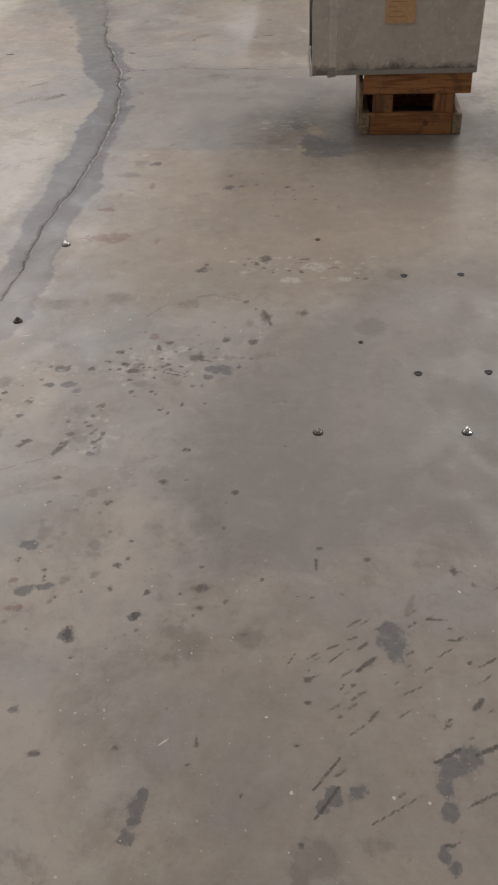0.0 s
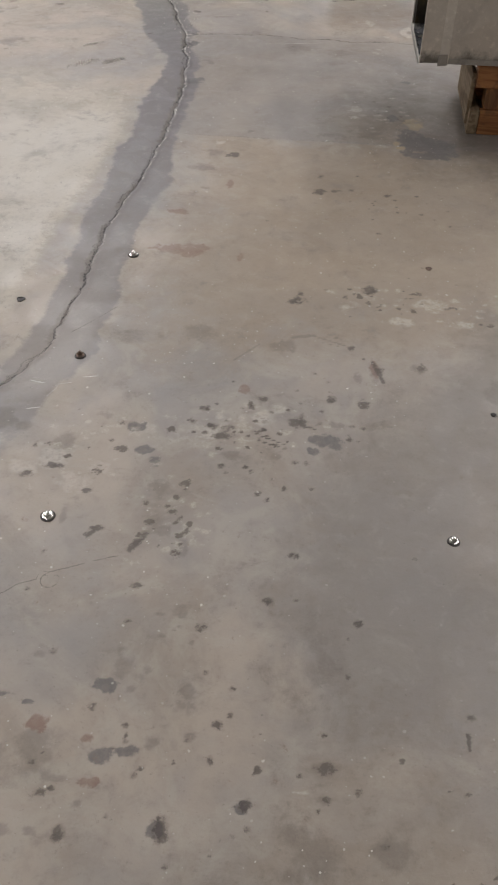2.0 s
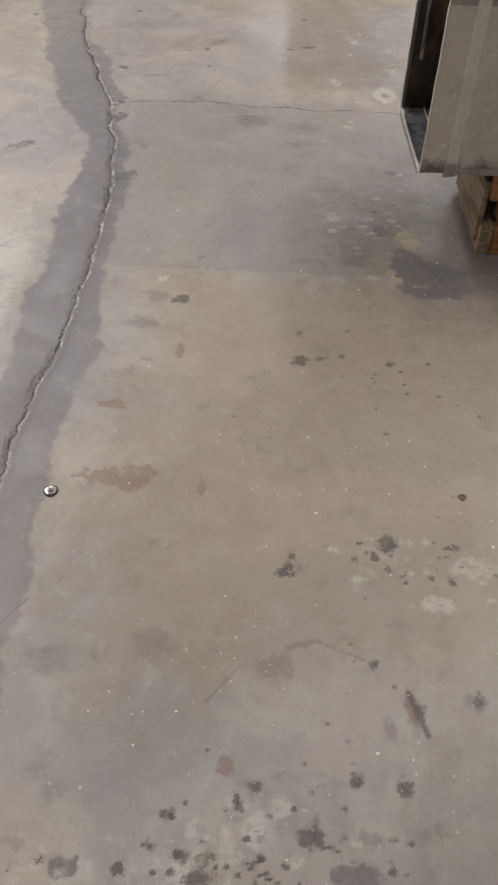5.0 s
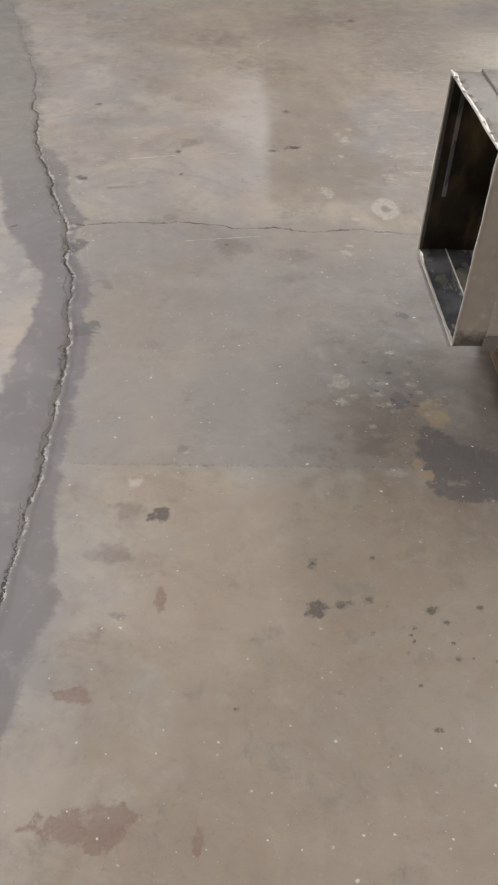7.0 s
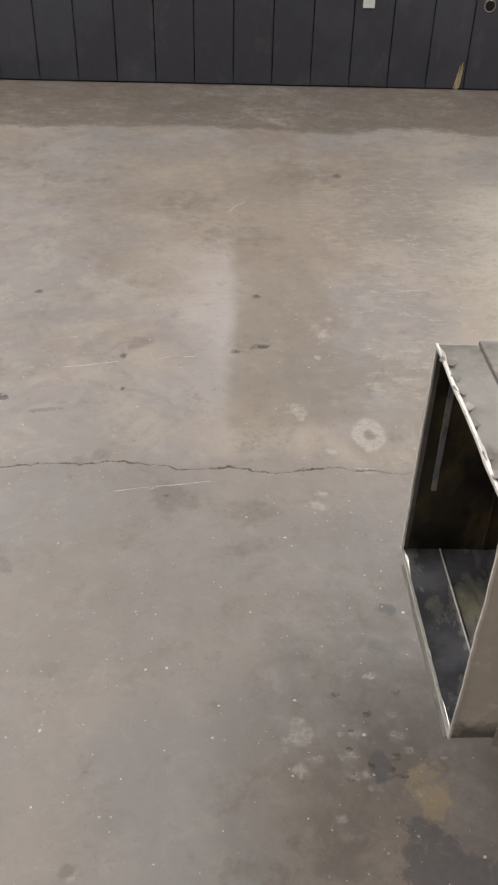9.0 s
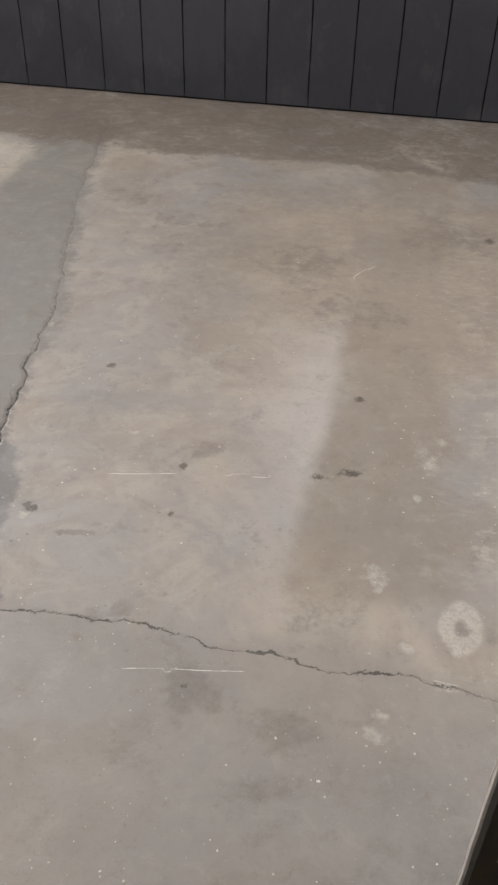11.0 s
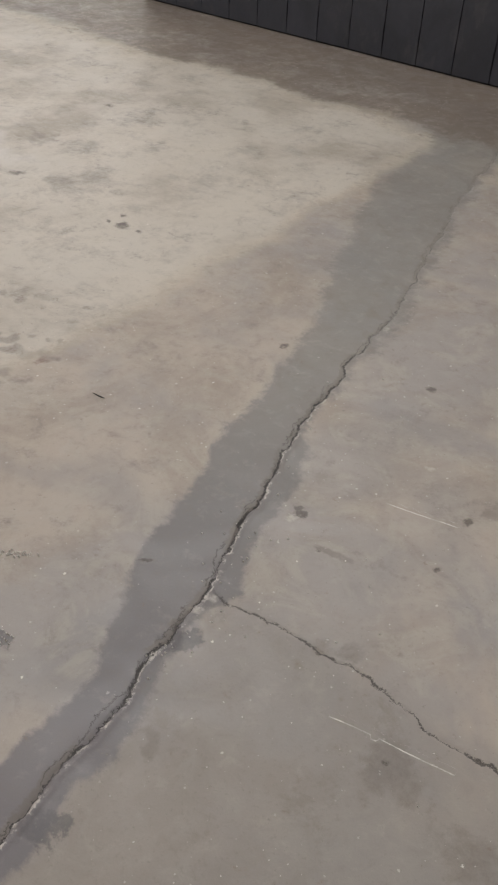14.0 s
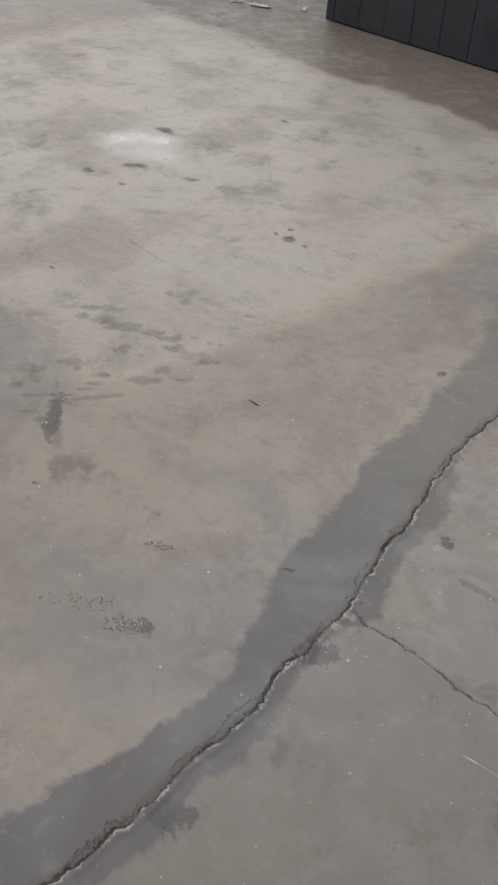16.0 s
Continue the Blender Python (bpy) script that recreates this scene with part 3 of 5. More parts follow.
DULL_B = [
    (-0.393, 1.385, 0.015, 0.015, 6), (-0.376, 1.403, 0.011, 0.014, 8), (-0.427, 1.405, 0.018, 0.034, 6), (-0.597, 1.411, 0.011, 0.008, 5),
    (-0.053, 1.430, 0.070, 0.079, 2), (-0.299, 1.476, 0.007, 0.008, 9), (-0.056, 1.483, 0.044, 0.074, 6), (-0.363, 1.485, 0.007, 0.004, 4),
    (-0.352, 1.507, 0.010, 0.004, 6), (-0.332, 1.509, 0.009, 0.006, 6), (-0.379, 1.537, 0.011, 0.005, 5), (-0.330, 1.538, 0.012, 0.017, 2),
    (-0.334, 1.546, 0.017, 0.019, 7), (-0.803, 1.723, 0.010, 0.019, 6), (-0.361, 1.726, 0.014, 0.034, 2), (-0.786, 1.758, 0.017, 0.016, 7),
    (-0.415, 1.767, 0.019, 0.019, 6), (-0.651, 1.789, 0.010, 0.030, 6), (-0.440, 1.822, 0.028, 0.055, 7),
]
DULL_C = [
    (-0.443, 1.907, 0.021, 0.018, 7), (-0.714, 2.036, 0.034, 0.040, 7), (-0.285, 2.037, 0.028, 0.016, 6), (-0.176, 2.040, 0.014, 0.016, 6),
    (-0.835, 2.078, 0.021, 0.020, 7), (-0.894, 2.096, 0.042, 0.034, 6), (-0.639, 2.147, 0.020, 0.017, 7), (-0.028, 2.176, 0.020, 0.017, 7),
    (0.071, 2.188, 0.031, 0.019, 7), (0.425, 2.360, 0.055, 0.055, 1), (0.024, 2.382, 0.011, 0.024, 5), (0.070, 2.423, 0.014, 0.049, 6),
    (0.195, 2.441, 0.020, 0.025, 7), (-0.633, 2.504, 0.095, 0.031, 7), (-0.187, 2.505, 0.031, 0.026, 7), (-0.460, 2.524, 0.056, 0.042, 7),
    (0.519, 2.697, 0.040, 0.041, 0), (-0.556, 3.442, 0.017, 0.012, 0), (-0.609, 3.602, 0.057, 0.033, 2),
]
DULL_D = [
    (-0.559, 3.742, 0.040, 0.029, 2), (-0.443, 3.960, 0.015, 0.013, 2), (-0.104, 3.961, 0.059, 0.034, 2), (0.015, 3.986, 0.104, 0.048, 2),
    (-0.722, 4.718, 0.016, 0.031, 36), (-0.167, 4.779, 0.088, 0.048, 13), (-1.746, 4.893, 0.062, 0.045, 53), (-0.117, 4.933, 0.082, 0.047, 12),
    (-0.344, 4.967, 0.030, 0.058, 12), (-0.840, 4.967, 0.031, 0.022, 37), (-0.310, 4.980, 0.045, 0.048, 37), (-0.530, 5.169, 0.040, 0.025, 13),
    (-1.960, 5.253, 0.052, 0.028, 53), (-3.343, 5.640, 0.119, 0.131, 56), (-0.490, 5.801, 0.046, 0.031, 37), (-3.957, 5.957, 0.162, 0.123, 57),
    (-2.993, 5.996, 0.072, 0.035, 55), (-3.288, 6.350, 0.079, 0.062, 56), (-4.840, 6.380, 0.189, 0.159, 59),
]
DULL_E = [
    (-2.892, 6.465, 0.230, 0.139, 56), (-3.716, 6.668, 0.070, 0.059, 58), (-0.140, 6.701, 0.145, 0.147, 14), (-3.604, 6.765, 0.117, 0.075, 57),
    (-3.398, 6.784, 0.128, 0.111, 57), (-3.192, 6.793, 0.126, 0.120, 57), (-0.419, 7.007, 0.180, 0.199, 14), (-3.265, 7.289, 0.182, 0.190, 57),
    (-0.967, 7.317, 0.147, 0.179, 14), (0.143, 7.477, 0.147, 0.236, 14), (-1.252, 7.571, 0.130, 0.135, 15),
]
DULL = DULL_A + DULL_B + DULL_C + DULL_D + DULL_E
GREY_A = [
    (0.492, 0.622, 0.012, 0.012, 2), (0.475, 0.646, 0.013, 0.016, 4), (-0.090, 0.656, 0.016, 0.015, 2), (-0.078, 0.702, 0.019, 0.030, 3),
    (0.264, 0.722, 0.013, 0.015, 2), (0.495, 0.724, 0.015, 0.020, 2), (-0.072, 0.735, 0.010, 0.016, 3), (0.282, 0.744, 0.015, 0.018, 2),
    (0.326, 0.757, 0.021, 0.020, 3), (0.495, 0.770, 0.017, 0.031, 3), (0.508, 0.811, 0.023, 0.023, 2), (0.542, 0.838, 0.028, 0.026, 2),
    (-0.363, 0.901, 0.015, 0.008, 2), (-0.302, 1.092, 0.014, 0.014, 2), (0.418, 1.097, 0.034, 0.042, 2), (0.402, 1.134, 0.017, 0.025, 2),
    (-0.158, 1.149, 0.013, 0.011, 2), (-0.431, 1.212, 0.025, 0.017, 6), (-0.381, 1.226, 0.022, 0.012, 7),
]
GREY_B = [
    (-0.594, 1.306, 0.016, 0.007, 6), (-0.655, 1.317, 0.029, 0.007, 6), (-0.452, 1.359, 0.023, 0.016, 6), (-0.476, 1.986, 0.015, 0.019, 8),
    (-0.506, 2.025, 0.022, 0.019, 7), (-0.084, 2.069, 0.014, 0.018, 6), (-0.538, 2.107, 0.020, 0.020, 7), (-0.055, 2.112, 0.042, 0.026, 7),
    (0.331, 3.811, 0.043, 0.026, 0), (0.258, 3.822, 0.065, 0.033, 0), (0.197, 3.845, 0.039, 0.041, 0), (0.331, 3.906, 0.068, 0.076, 0),
    (0.247, 3.943, 0.081, 0.078, 0), (0.191, 3.982, 0.046, 0.054, 0), (0.199, 4.036, 0.036, 0.031, 1), (0.137, 4.165, 0.031, 0.037, 1),
    (-0.763, 4.473, 0.045, 0.044, 50), (0.211, 4.590, 0.027, 0.015, 1), (-1.958, 4.938, 0.023, 0.111, 54),
]
GREY_C = [
    (-0.848, 4.951, 0.041, 0.031, 51),
]
GREY = GREY_A + GREY_B + GREY_C
RUST_A = [
    (-0.437, 1.163, 0.017, 0.009, 7),
    (-0.465, 1.245, 0.014, 0.008, 4), (-0.567, 1.266, 0.024, 0.017, 6), (-0.285, 2.294, 0.014, 0.019, 6), (0.070, 2.423, 0.011, 0.039, 8),
    (-0.374, 2.964, 0.010, 0.029, 3), (-0.547, 2.973, 0.024, 0.019, 0), (-0.656, 2.991, 0.029, 0.008, 0), (-0.568, 2.995, 0.069, 0.031, 7),
    (-0.609, 3.001, 0.037, 0.015, 1), (-0.548, 3.017, 0.054, 0.022, 1), (-0.508, 3.017, 0.022, 0.020, 0), (-0.624, 3.251, 0.033, 0.016, 1),
    (-0.470, 3.488, 0.013, 0.033, 0), (-2.036, 4.880, 0.033, 0.011, 53), (-1.977, 4.902, 0.023, 0.011, 54),
]
RUST_B = [
    (-2.175, 4.938, 0.014, 0.012, 52), (-2.166, 4.992, 0.020, 0.016, 54), (-2.011, 4.999, 0.020, 0.012, 53), (-2.218, 5.012, 0.025, 0.023, 52),
    (-2.026, 5.088, 0.017, 0.009, 52), (-2.031, 5.132, 0.024, 0.009, 53), (-2.181, 5.133, 0.025, 0.019, 54), (-2.137, 5.137, 0.011, 0.013, 53),
    (-2.054, 5.179, 0.021, 0.010, 54), (-2.513, 5.191, 0.048, 0.011, 54), (-2.491, 5.313, 0.023, 0.012, 55), (-2.146, 5.316, 0.022, 0.024, 54),
    (-2.401, 5.325, 0.023, 0.015, 55), (-2.079, 5.337, 0.011, 0.010, 54), (-1.969, 5.347, 0.022, 0.016, 53), (-2.338, 5.365, 0.035, 0.019, 54),
    (-1.888, 5.365, 0.021, 0.016, 53), (-2.436, 5.383, 0.030, 0.016, 54), (-2.252, 5.400, 0.043, 0.019, 54),
]
RUST_C = [
    (-2.382, 5.430, 0.023, 0.016, 55), (-2.171, 5.449, 0.035, 0.014, 54), (-2.046, 5.451, 0.026, 0.021, 54), (-1.991, 5.467, 0.026, 0.021, 54),
    (-2.108, 5.473, 0.027, 0.014, 54), (-1.921, 5.483, 0.033, 0.013, 54), (-1.958, 5.500, 0.022, 0.017, 52), (-2.100, 5.515, 0.010, 0.011, 55),
    (-2.063, 5.547, 0.010, 0.007, 55), (-2.007, 5.563, 0.007, 0.010, 53), (-1.974, 5.585, 0.008, 0.011, 53), (-2.358, 5.659, 0.012, 0.013, 53),
    (-2.272, 5.671, 0.016, 0.016, 54), (-2.064, 5.788, 0.014, 0.012, 54),
]
RUST = RUST_A + RUST_B + RUST_C
CHALKY_A = [
    (0.091, 0.753, 0.004, 0.003, 0), (-0.141, 1.072, 0.003, 0.003, 0), (-0.182, 1.141, 0.005, 0.004, 6), (-0.057, 1.188, 0.016, 0.003, 4),
    (-0.413, 1.389, 0.013, 0.016, 2), (-0.649, 1.899, 0.044, 0.040, 1), (-0.796, 1.931, 0.040, 0.038, 6), (-0.613, 1.956, 0.034, 0.023, 1),
    (-0.727, 1.976, 0.054, 0.042, 6), (-0.548, 2.085, 0.017, 0.012, 7), (-0.417, 2.090, 0.080, 0.049, 1), (-0.509, 2.104, 0.044, 0.037, 1),
    (-0.358, 2.107, 0.036, 0.043, 1), (-0.276, 2.168, 0.014, 0.029, 6), (-0.340, 2.171, 0.020, 0.017, 7), (-0.226, 2.174, 0.026, 0.030, 7),
    (-0.219, 2.187, 0.025, 0.022, 1), (-0.186, 2.222, 0.020, 0.022, 7), (0.132, 2.664, 0.041, 0.022, 7),
]
CHALKY_B = [
    (0.300, 2.675, 0.052, 0.033, 1), (0.344, 2.675, 0.030, 0.025, 7), (-0.021, 2.728, 0.037, 0.034, 0), (-0.015, 2.740, 0.034, 0.026, 7),
    (0.236, 2.762, 0.044, 0.041, 7), (-0.554, 3.835, 0.025, 0.027, 1), (0.089, 3.856, 0.033, 0.015, 1), (0.076, 3.890, 0.044, 0.017, 0),
    (-0.435, 3.950, 0.012, 0.011, 2), (0.051, 4.064, 0.012, 0.010, 0), (0.162, 4.067, 0.009, 0.009, 0), (-0.019, 4.164, 0.013, 0.025, 0),
    (-0.048, 4.215, 0.010, 0.013, 3), (-0.013, 4.242, 0.023, 0.023, 3), (-0.020, 4.256, 0.029, 0.027, 0),
    (0.217, 4.947, 0.011, 0.013, 13), (0.057, 4.951, 0.014, 0.008, 13),
]
CHALKY_C = [
    (0.079, 4.953, 0.031, 0.015, 4), (0.067, 4.955, 0.024, 0.017, 1), (0.088, 4.965, 0.009, 0.011, 13), (0.088, 5.006, 0.021, 0.015, 1),
    (-0.885, 5.032, 0.019, 0.013, 52), (-0.879, 5.081, 0.019, 0.011, 52), (0.215, 5.108, 0.021, 0.017, 4), (-0.916, 5.159, 0.019, 0.009, 51),
    (0.121, 5.197, 0.018, 0.017, 13), (0.043, 5.358, 0.011, 0.007, 10), (0.041, 5.399, 0.042, 0.029, 1), (0.023, 5.427, 0.020, 0.031, 13),
    (-0.896, 5.428, 0.021, 0.018, 14), (0.118, 5.721, 0.018, 0.019, 13), (-0.731, 5.835, 0.015, 0.014, 12), (0.137, 5.897, 0.026, 0.064, 2),
    (0.133, 5.902, 0.029, 0.053, 13), (0.125, 5.930, 0.034, 0.076, 4), (0.173, 6.001, 0.020, 0.024, 3),
]
# the three rows west of x -3 whiten the painted glare spot
CHALKY_AND_GLARE = [
    (0.153, 6.009, 0.024, 0.020, 13), (-1.210, 6.377, 0.015, 0.020, 13), (-3.514, 6.398, 0.137, 0.135, 56), (-3.446, 6.502, 0.083, 0.105, 57),
    (-3.810, 6.522, 0.081, 0.100, 57),
]
CHALKY = CHALKY_A + CHALKY_B + CHALKY_C + CHALKY_AND_GLARE
TAN_CHIPS_A = [
    (0.167, 3.883, 0.014, 0.017, 0), (0.153, 3.924, 0.012, 0.023, 0), (0.230, 4.079, 0.017, 0.015, 0), (0.227, 4.116, 0.040, 0.036, 0), (0.227, 4.161, 0.028, 0.031, 1),
]
TAN_CHIPS = TAN_CHIPS_A
DARK_STREAKS_A = [
    (-0.476, 1.701, -0.449, 1.754, 0.0100), (-0.119, 2.166, -0.084, 2.155, 0.0040), (-0.222, 2.113, -0.158, 2.088, 0.0030), (-0.226, 2.094, -0.153, 2.071, 0.0020),
    (0.063, 2.459, 0.094, 2.371, 0.0071), (0.334, 1.022, 0.374, 1.059, 0.0060), (0.339, 1.079, 0.358, 1.095, 0.0050), (0.316, 1.101, 0.334, 1.109, 0.0030),
    (0.273, 1.077, 0.297, 1.089, 0.0040), (0.564, 0.940, 0.584, 0.964, 0.0070), (0.356, 0.905, 0.371, 0.927, 0.0040), (0.490, 1.164, 0.560, 1.168, 0.0020),
    (0.244, 1.004, 0.258, 1.010, 0.0020), (0.251, 0.702, 0.293, 0.764, 0.0041), (0.373, 0.708, 0.442, 0.752, 0.0020), (0.246, 0.756, 0.299, 0.827, 0.0030),
    (0.475, 0.821, 0.526, 0.852, 0.0040), (0.474, 0.662, 0.504, 0.668, 0.0030), (0.527, 0.736, 0.584, 0.766, 0.0030),
]
DARK_STREAKS_B = [
    (0.556, 0.841, 0.599, 0.862, 0.0060), (0.421, 0.967, 0.462, 0.988, 0.0022), (0.589, 1.043, 0.630, 1.069, 0.0030), (0.247, 1.336, 0.248, 1.304, 0.0050),
    (0.532, 1.109, 0.569, 1.113, 0.0030), (0.273, 1.040, 0.297, 1.060, 0.0020), (0.184, 1.023, 0.207, 1.067, 0.0020), (0.352, 0.696, 0.383, 0.714, 0.0020),
    (0.584, 1.004, 0.615, 1.026, 0.0020), (0.504, 1.064, 0.536, 1.087, 0.0022), (0.296, 0.972, 0.310, 0.993, 0.0022), (-0.576, 1.733, -0.559, 1.763, 0.0070),
]
DARK_STREAKS = DARK_STREAKS_A + DARK_STREAKS_B
DULL_STREAKS_A = [
    (0.447, 1.175, 0.468, 1.232, 0.0070), (-0.329, 2.417, -0.263, 2.504, 0.0041), (-0.170, 2.549, -0.107, 2.567, 0.0081), (-0.107, 2.562, 0.008, 2.518, 0.0030),
    (-0.093, 2.537, -0.036, 2.523, 0.0020), (-2.039, 4.996, -1.838, 4.876, 0.0214), (-2.110, 4.925, -2.023, 5.042, 0.0106), (-2.001, 5.032, -1.934, 5.161, 0.0136),
    (-2.135, 5.054, -2.077, 5.019, 0.0072), (-5.129, 6.828, -5.210, 7.637, 0.0117), (-2.776, 5.787, -2.567, 5.787, 0.0064), (-0.791, 5.382, -0.697, 5.398, 0.0114),
]
DULL_STREAKS = DULL_STREAKS_A
SCRATCHES_A = [
    (-0.806, 2.202, -0.790, 2.239, 0.0032), (-0.794, 2.253, -0.755, 2.267, 0.0030), (-0.728, 2.293, -0.695, 2.302, 0.0032), (-0.867, 2.260, -0.831, 2.255, 0.0020),
    (-0.845, 2.144, -0.812, 2.153, 0.0020), (-0.057, 0.833, -0.040, 0.848, 0.0010), (-0.487, 5.004, -0.390, 5.026, 0.0014), (-0.390, 5.026, -0.227, 5.054, 0.0022),
    (-0.741, 5.635, -0.552, 5.678, 0.0014), (-0.411, 5.708, -0.342, 5.727, 0.0010), (-0.426, 5.009, -0.232, 5.050, 0.0020), (-0.415, 5.701, -0.298, 5.720, 0.0010),
    (-0.679, 5.647, -0.554, 5.671, 0.0020), (0.188, 5.124, 0.239, 5.120, 0.0032), (-0.205, 6.999, -0.155, 7.103, 0.0030), (-0.197, 6.990, -0.129, 7.129, 0.0051),
    (0.375, 6.211, 0.590, 6.247, 0.0040),
]
SCRATCHES = SCRATCHES_A
HAIR_CRACKS_A = [
    (-0.750, 1.520, -0.697, 1.577, 0.0020), (-0.697, 1.577, -0.654, 1.596, 0.0010), (-0.647, 1.614, -0.565, 1.650, 0.0010), (-0.549, 1.659, -0.498, 1.680, 0.0020),
    (-0.815, 2.492, -0.703, 2.650, 0.0020),
]
HAIR_CRACKS = HAIR_CRACKS_A

offset = X - crack_x(Y)
west = np.clip(0.5 + (-1.97 - X + 0.16 * rough_noise(X, Y, 0.35, 104, 4)) / 0.14, 0, 1)
tan_zone = zone(-0.55, 1.8, 2.5, 3.9, 0.5, 101, 0.4) * np.clip((3.905 - Y) / 0.02 + 0.5, 0, 1)
pale_zone = np.maximum(west * zone(-5.6, 0, 5.15, 8.17, 0.35, 103, 0.5), np.clip((-0.13 - offset) / 0.12, 0, 1) * zone(-9, 2, -2, 4.35, 0.9, 105, 0.5))
# strip where reflected light is painted pale, cut hard on its east side
glare_strip = np.clip((X + 0.62) / 0.42, 0, 1) ** 1.6 * np.clip(0.5 + (-0.175 - X + 0.03 * rough_noise(X, Y, 0.2, 138)) / 0.06, 0, 1) * np.clip((Y - 4.9) / 1.0, 0, 1) * np.clip((6.75 - Y) / 0.35, 0, 1)
# east of the duct the glare on the floor is painted in as paler concrete
pale_zone = np.maximum(pale_zone, 0.9 * np.clip((X - 0.5) / 0.5, 0, 1) * zone(0.3, 3.2, 4.3, 7.3, 0.7, 157, 0.4))
wash_zone = zone(-0.8, 0.9, 3.8, 5.15, 0.16, 107, 0.16) * np.clip((Y - 3.9 + 0.03 * rough_noise(X, Y, 0.2, 108)) / 0.02 + 0.5, 0, 1)
pad_left = np.interp(Y, (1.3, 1.95, 2.43, 2.78), (-0.10, -0.06, 0.27, 0.42))
pad_rim = np.minimum(np.minimum(X - pad_left, 1.4 - X), np.minimum(Y - 1.30 - 0.12 * X, 2.66 + 0.26 * X - Y))
pad_zone = np.clip(0.5 + (pad_rim + 0.16 * rough_noise(X, Y, 0.35, 109, 4)) / 0.24, 0, 1)
side = np.interp(Y, (2.2, 2.6, 2.95, 3.37, 3.74, 4.3, 4.6, 4.83, 5.1, 5.35, 5.5, 5.75, 6.2, 6.6, 7.3, 7.8), (0.04, 0.075, 0.07, 0.115, 0.145, 0.15, 0.10, 0.115, 0.225, 0.185, 0.225, 0.16, 0.22, 0.32, 0.40, 0.34))
side_right = np.interp(Y, (2.2, 2.5, 2.66, 3.0, 3.3, 3.6, 3.9, 4.16, 4.5, 5.06, 5.14, 5.35, 5.6, 5.75, 8.2), (0.16, 0.125, 0.135, 0.095, 0.112, 0.09, 0.055, 0.04, 0.06, 0.02, 0.085, 0.05, 0.07, 0.03, 0.04))
wobble = 0.06 * rough_noise(X, Y, 0.16, 113, 5)
band_soft = np.interp(Y, (3.0, 4.2, 5.4, 6.2), (0.04, 0.05, 0.05, 0.13))
band_zone = np.clip(0.5 + np.minimum(offset + side + wobble, side_right - offset + wobble) / band_soft, 0, 1) * np.clip((Y - 1.8) / 0.4, 0, 1) * np.clip((8.9 - Y) / 0.4, 0, 1)
band_depth = np.interp(Y, (2.3, 2.8, 4.3, 5.4, 6.3, 8.2), (0.55, 0.75, 1.0, 1.0, 0.72, 0.72))
# soft mask for the painted shadow under and left of the skid
duct_shade_zone = np.maximum(zone(0.30, 1.15, 3.72, 4.7, 0.5, 151, 0.25), 0.75 * zone(-0.02, 0.5, 4.0, 4.6, 0.5, 153, 0.35))
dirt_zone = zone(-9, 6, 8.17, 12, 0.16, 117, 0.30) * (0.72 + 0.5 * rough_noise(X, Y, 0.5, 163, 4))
brown_zone = np.maximum(zone(-0.185, 0.20, 5.35, 8.2, 0.14, 119, 0.22), 0.7 * zone(-0.95, 0.9, 6.6, 8.0, 0.5, 121, 0.4))
brown_zone = np.maximum(brown_zone, 0.34 * (1 - west) * zone(-3, -1.1, 5.6, 7.9, 0.3, 123, 0.2))
brown_zone = np.maximum(brown_zone, 0.22 * zone(-4.5, -1.35, 4.75, 5.35, 0.4, 124, 0.3))
brown_zone = np.maximum(brown_zone, 1.0 * zone(-0.10, 0.3, 3.85, 4.2, 0.2, 139, 0.2) * np.clip((Y - 3.905) / 0.02 + 0.5, 0, 1))
brown_zone = np.maximum(brown_zone, 0.7 * zone(-0.1, 1.2, -1, 1.3, 0.4, 125, 0.3))
scuff_zone = np.maximum(zone(0.2, 1.6, 5.5, 7.5, 0.3, 127, 0.3), 0.6 * zone(-4.5, -1.9, 5.0, 8.1, 0.4, 129, 0.6))
grease = stains(DARK, 0, 0.8)
for row in DARK_STREAKS:
    streak(grease, *row)
TRAIL = [(x, y, 1.35 * rx, 1.3 * ry, turn) for x, y, rx, ry, turn in RUST if x < -1.5]
dull = stains(DULL + TRAIL, 500, 0.9, True)
for row in DULL_STREAKS:
    streak(dull, *row)
damp = stains(GREY, 200, 0.7)
spots = np.maximum(stains([row for row in RUST if row[0] > -1.5], 270, 0.8), 0.35 * stains(TRAIL, 290, 0.9))
chalk = 0.85 * stains(CHALKY, 330, 0.9)
tan_chips = stains(TAN_CHIPS, 380, 0.7)
damp = damp * (1 - np.clip(1.5 * tan_chips, 0, 1))


def fine_lines(rows):
    """Signed distance from the nearest of some thin lines, and where they run."""
    off_line, runs = np.full_like(X, 0.02), np.zeros_like(X)
    for x0, y0, x1, y1, _ in rows:
        i, j = np.searchsorted(vs, min(y0, y1) - 0.1), np.searchsorted(vs, max(y0, y1) + 0.1)
        dx, dy = x1 - x0, y1 - y0
        long = math.hypot(dx, dy)
        t = ((X[i:j] - x0) * dx + (Y[i:j] - y0) * dy) / long
        d = ((X[i:j] - x0) * dy - (Y[i:j] - y0) * dx) / long + 0.001 * np.sin(t * 30 + x0 * 90)
        on = np.clip(np.minimum(t, long - t) / 0.012 + 0.5, 0, 1) * np.clip((0.016 - np.abs(d)) / 0.004, 0, 1)
        better = on > runs[i:j]
        off_line[i:j][better] = d[better]
        runs[i:j] = np.maximum(runs[i:j], on)
    return off_line, runs


scratch_off, scratch_runs = fine_lines(SCRATCHES)
hair_off, hair_runs = fine_lines(HAIR_CRACKS)
